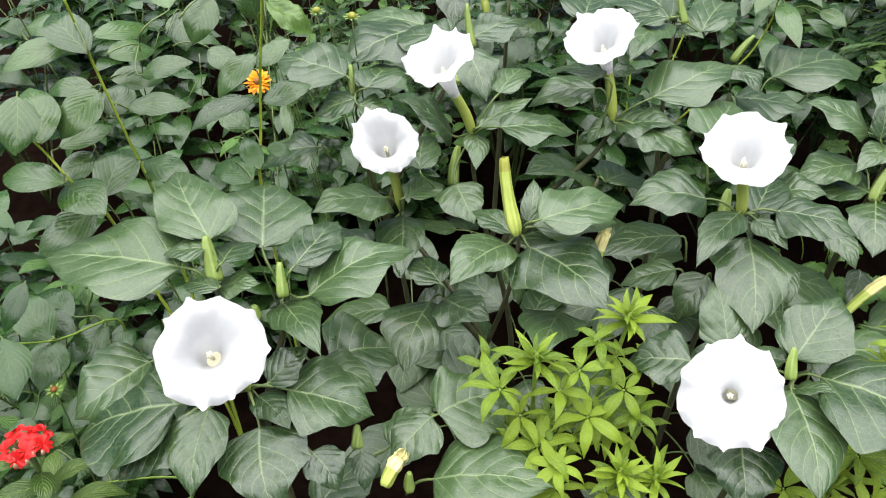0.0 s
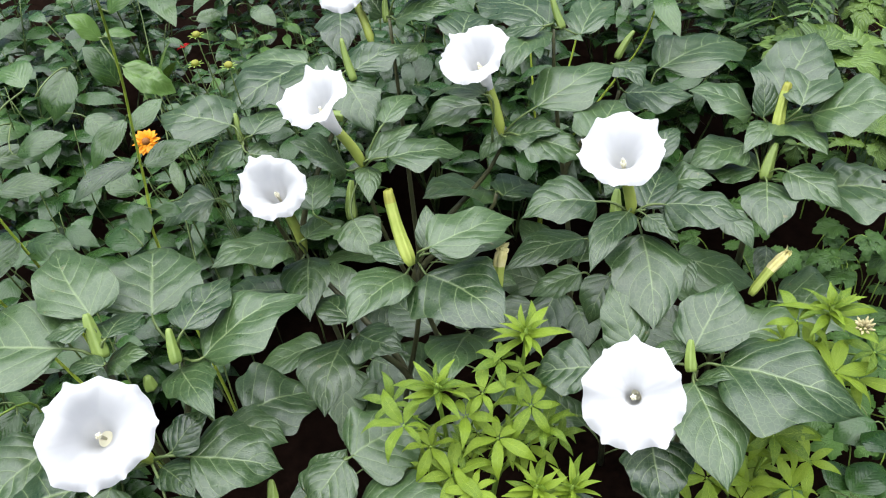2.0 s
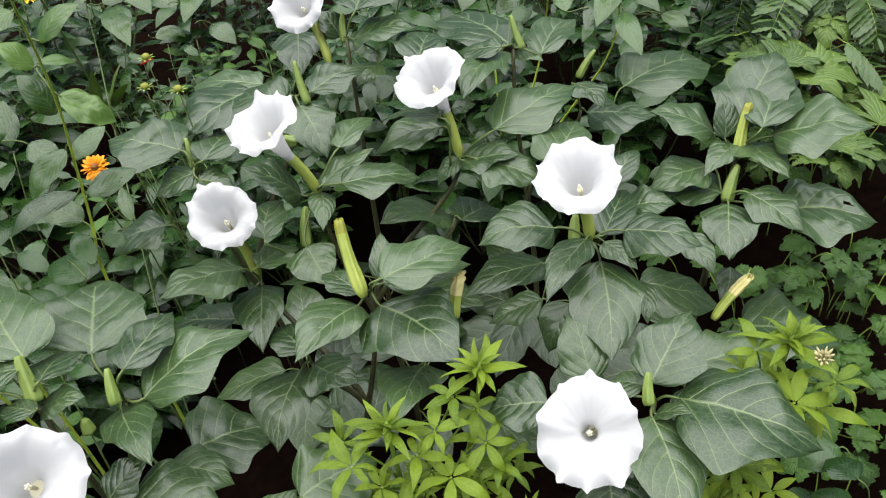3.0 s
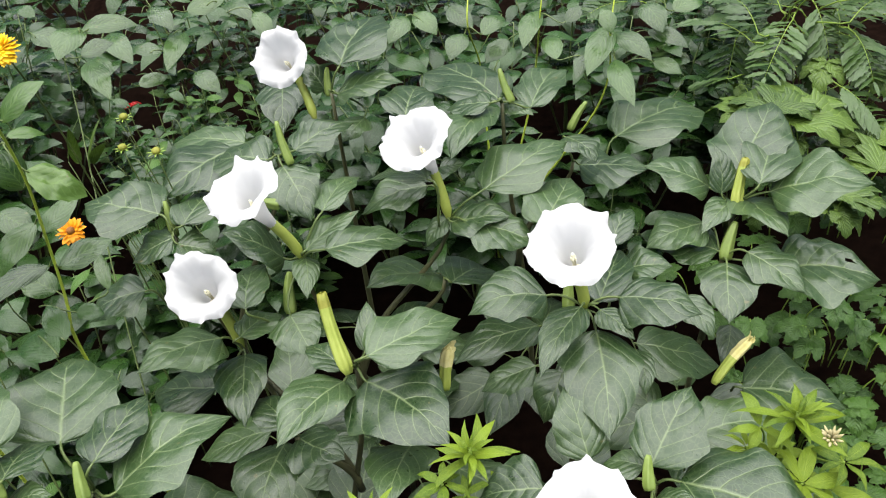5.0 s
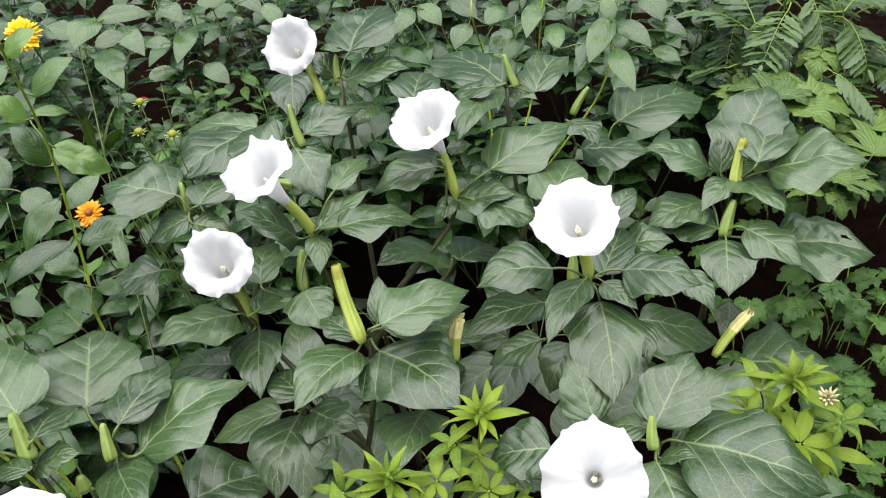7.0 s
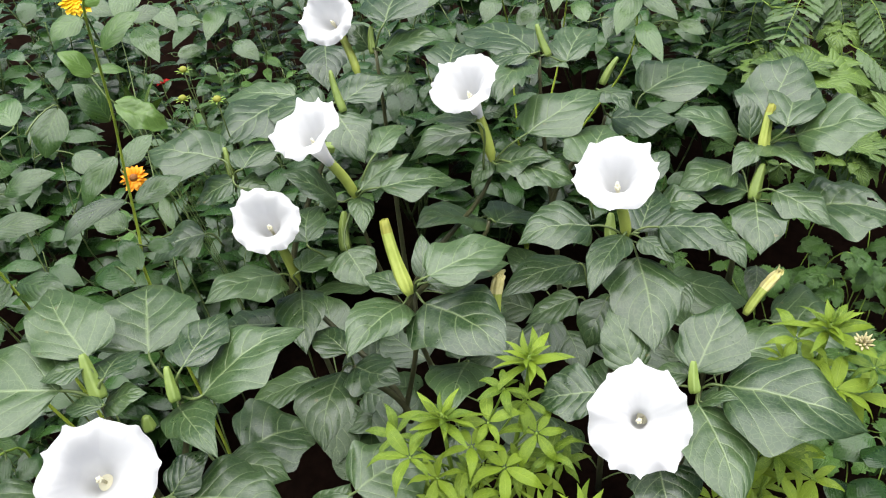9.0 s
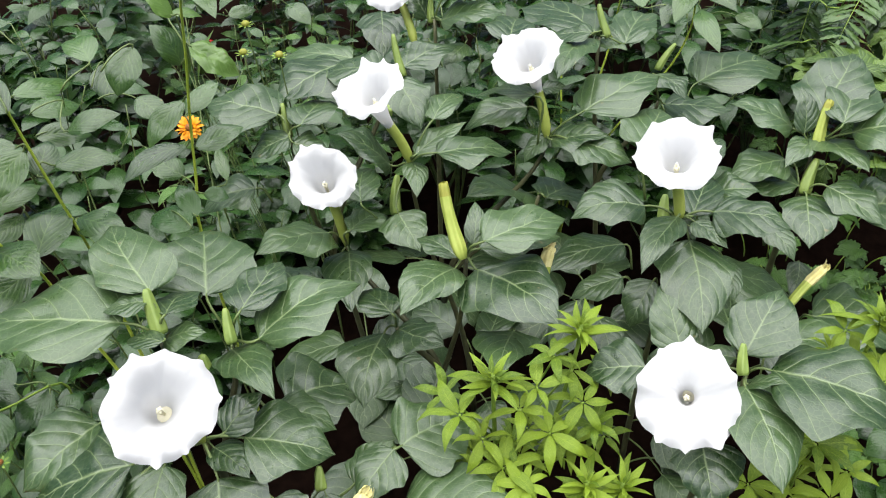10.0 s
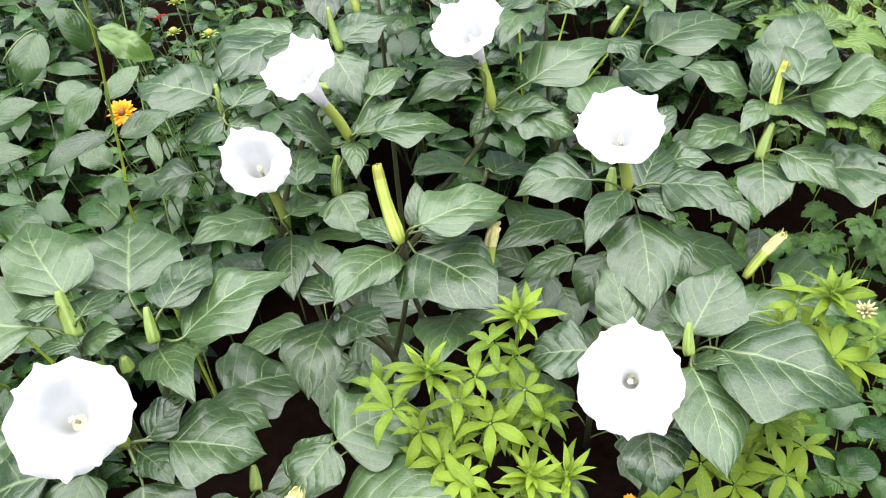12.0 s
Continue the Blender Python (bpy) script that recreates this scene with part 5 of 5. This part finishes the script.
grass_tuft((-0.22, 1.28), [((-0.354, 1.375, 0.660), (-0.307, 1.388, 0.740), 0.022), ((-0.312, 1.337, 0.660), (-0.271, 1.368, 0.740), 0.022), ((-0.330, 1.360, 0.660), (-0.319, 1.344, 0.740), 0.022), ((-0.308, 1.354, 0.660), (-0.248, 1.280, 0.740), 0.022)], "narrow lance-shaped green blades beside yellow buds")
fallen_petal((-0.483, 2.252, 0.300), 0.050, M_RED, "crimson petal fallen among the leaves", 0.3)
wet = Herb("leafy_perennial", (0.78, 0.55), "low dark plant with rain-wet glossy leaves", "perennial plant", "leafy perennials")
wet.leaf((0.697, 0.582, 0.400), (0.678, 0.626, 0.390), 0.063, M_WET_SHADED)
wet.leaf((0.710, 0.645, 0.380), (0.646, 0.632, 0.370), 0.056, M_WET_SHADED)
wet.leaf((0.651, 0.573, 0.330), (0.723, 0.613, 0.320), 0.057, M_WET_SHADED)
wet.leaf((0.631, 0.591, 0.320), (0.681, 0.623, 0.310), 0.050, M_WET_SHADED)
wet.leaf((0.712, 0.559, 0.330), (0.682, 0.544, 0.320), 0.054, M_WET_SHADED)
wet.leaf((0.710, 0.689, 0.360), (0.663, 0.674, 0.350), 0.056, M_WET_SHADED)

# lower leaves of each plant, in the shade of the upper ones
for pl, count, seed in ((p1, 4, 1), (p2, 5, 2), (p3, 7, 3), (p4, 6, 4), (p5, 8, 5), (p6, 6, 6), (p7, 6, 7), (p8, 7, 8), (p9, 8, 9)):
    rng = random.Random(seed)
    cx, cy = pl.root.location.x, pl.root.location.y
    for i in range(count):
        a = i * 2.4 + rng.uniform(-0.4, 0.4)
        z = 0.08 + 0.14 * (i / count) + rng.uniform(-0.03, 0.03)
        r0 = rng.uniform(0.03, 0.12)
        ln = rng.uniform(0.10, 0.16)
        b = (cx + r0 * math.cos(a), cy + r0 * math.sin(a), z)
        t = (cx + (r0 + ln) * math.cos(a), cy + (r0 + ln) * math.sin(a), z + rng.uniform(-0.05, 0.02))
        bm = bmesh.new()
        blade(bm, b, t, ln * rng.uniform(0.6, 0.8), rng.uniform(-25, 25), 0.15, 0.06, 0.05, 0.06, 0.45, 0.85, 0.08, 10, 6, rng)
        petiole(bm, (cx, cy, z - 0.03), b, t, 0.0015)
        place_under(part("leaf", bm, [M_DATURA, M_PETIOLE], pl.root), pl.root)

# leafy plants that fill the bed behind and beside the daturas
BACK = [(x, y) for y in (1.58, 1.80, 2.05, 2.35, 2.7) for x in (-0.95, -0.66, -0.38, -0.1, 0.18, 0.46, 0.74, 1.02)]
rng = random.Random(21)
for bx, by in BACK:
    bare = -0.5 < bx < 0.0 and 1.5 < by < 2.2
    sx, sy = bx + rng.uniform(-0.08, 0.08), by + rng.uniform(-0.07, 0.07)
    h = rng.uniform(0.48, 0.62) * (0.66 if bare else 1.0) + (0.02 if bx > 0.1 and by > 1.7 else -0.12 if bx > 0.4 else 0)
    herb = Herb("leafy_perennial", (sx, sy), "bushy perennial with dark glossy lance-shaped leaves", "perennial plant", "background perennials")
    for k in range(9 if bare else 8 if by < 2.2 else 5):
        a = k * 2.4 + rng.random()
        r = rng.uniform(0.05, 0.17)
        s = Vector((sx, sy, 0.05))
        herb.sprig(s, (sx + r * math.cos(a), sy + r * math.sin(a), h * rng.uniform(0.55 if bare else 0.8, 1.12)), 13 if by < 2.2 else 10, 0.062 if bare else 0.098, 0.46, rng, M_HERB if bare and k % 4 == 0 else M_WET_SHADED, 6, 4, 0.003, 0.25 if bare else 0.5)
# the six at y up to 0.4 are out of view, added to block light
for bx, by, h in ((-0.62, 1.25, 0.66), (-0.50, 1.42, 0.45), (-0.70, 0.95, 0.68), (-0.55, 1.08, 0.6), (-0.72, 0.70, 0.55), (-0.56, 0.62, 0.42), (-0.48, 0.86, 0.52), (-0.62, 0.48, 0.42), (-0.44, 0.50, 0.36), (-0.42, 1.18, 0.38), (-0.3, 1.42, 0.36), (-0.88, 1.1, 0.7), (-0.60, 0.84, 0.66), (-0.66, 0.76, 0.60), (-0.58, 0.72, 0.50), (-0.54, 0.56, 0.50),
                  (-0.6, 0.25, 0.4), (-0.3, 0.2, 0.4), (0.0, 0.16, 0.42), (0.3, 0.18, 0.42), (0.6, 0.22, 0.4), (0.85, 0.4, 0.3), (0.35, 1.5, 0.60), (0.62, 1.48, 0.5), (-0.12, 1.48, 0.58)):
    herb = Herb("leafy_perennial", (bx, by), "bushy dark green perennial with smooth lance-shaped leaves; the near row is added out of view to block light", "perennial plant", "background perennials")
    small = bx < -0.3 and by < 0.9
    for k in range(9 if small else 6):
        a = k * 2.4 + rng.random()
        r = rng.uniform(0.04, 0.15)
        herb.sprig((bx, by, 0.05), (bx + r * math.cos(a), by + r * math.sin(a), h * rng.uniform(0.4, 0.9 if small else 0.78)), 12 if small else 10, 0.064 if small else 0.098, 0.42 if small else 0.48, rng, M_HERB if small and k % 3 == 0 else M_WET_SHADED, 6, 4, 0.0025, 0.25 if bx < -0.3 else 0.5)
# small dark plants between the back of the bed and the yellow buds
for bx, by, h in ((-0.30, 1.62, 0.44), (-0.16, 1.74, 0.46), (-0.42, 1.80, 0.46), (-0.26, 1.96, 0.46), (-0.02, 1.90, 0.50), (-0.52, 2.10, 0.46), (-0.12, 2.20, 0.50), (-0.36, 2.38, 0.50), (-0.66, 2.45, 0.5), (-0.2, 2.65, 0.5)):
    herb = Herb("leafy_perennial", (bx, by), "low bushy plant with small dark green leaves", "perennial plant", "background perennials")
    for k in range(7):
        a = k * 2.4 + rng.random()
        r = rng.uniform(0.04, 0.15)
        herb.sprig((bx, by, 0.04), (bx + r * math.cos(a), by + r * math.sin(a), h * rng.uniform(0.5, 1.0)), 10, 0.066, 0.48, rng, M_HERB if k % 4 == 0 else M_WET_SHADED, 6, 4, 0.002, 0.25)
# feathery and lobed growth past the visible edge of the far flank
for bx, by, h in ((1.25, 1.75, 0.62), (1.0, 2.0, 0.6), (1.35, 2.2, 0.62), (1.05, 2.5, 0.6), (1.5, 1.5, 0.55), (1.2, 1.55, 0.56), (1.6, 1.9, 0.6)):
    herb = Herb("marigold_plant", (bx, by), "marigold with feathery dark green leaves and no bloom", "marigold", "marigolds")
    for k in range(13):
        a = k * 2.4
        r = rng.uniform(0.03, 0.18)
        z = h * rng.uniform(0.65, 1.05)
        b = Vector((bx + r * math.cos(a), by + r * math.sin(a), z))
        herb.frond(b, b + Vector((0.09 * math.cos(a), 0.09 * math.sin(a), -0.01)), 0.08)
for bx, by, h in ((1.15, 1.35, 0.5), (1.1, 1.05, 0.36), (0.9, 0.75, 0.30), (1.2, 0.8, 0.3), (0.75, 0.62, 0.24), (0.98, 1.02, 0.33), (1.02, 1.4, 0.46), (0.8, 0.95, 0.24), (0.85, 1.2, 0.36), (1.3, 1.15, 0.4)):
    herb = Herb("lobed_leaf_plant", (bx, by), "green plant with toothed lobed leaves", "leafy plant", "lobed-leaf plants")
    for k in range(13):
        a = k * 2.4
        r = rng.uniform(0.02, 0.17)
        z = h * rng.uniform(0.45, 1.0)
        b = Vector((bx + r * math.cos(a), by + r * math.sin(a), z))
        herb.toothed(b, b + Vector((0.065 * math.cos(a), 0.065 * math.sin(a), -0.03)), 0.06, M_HERB)
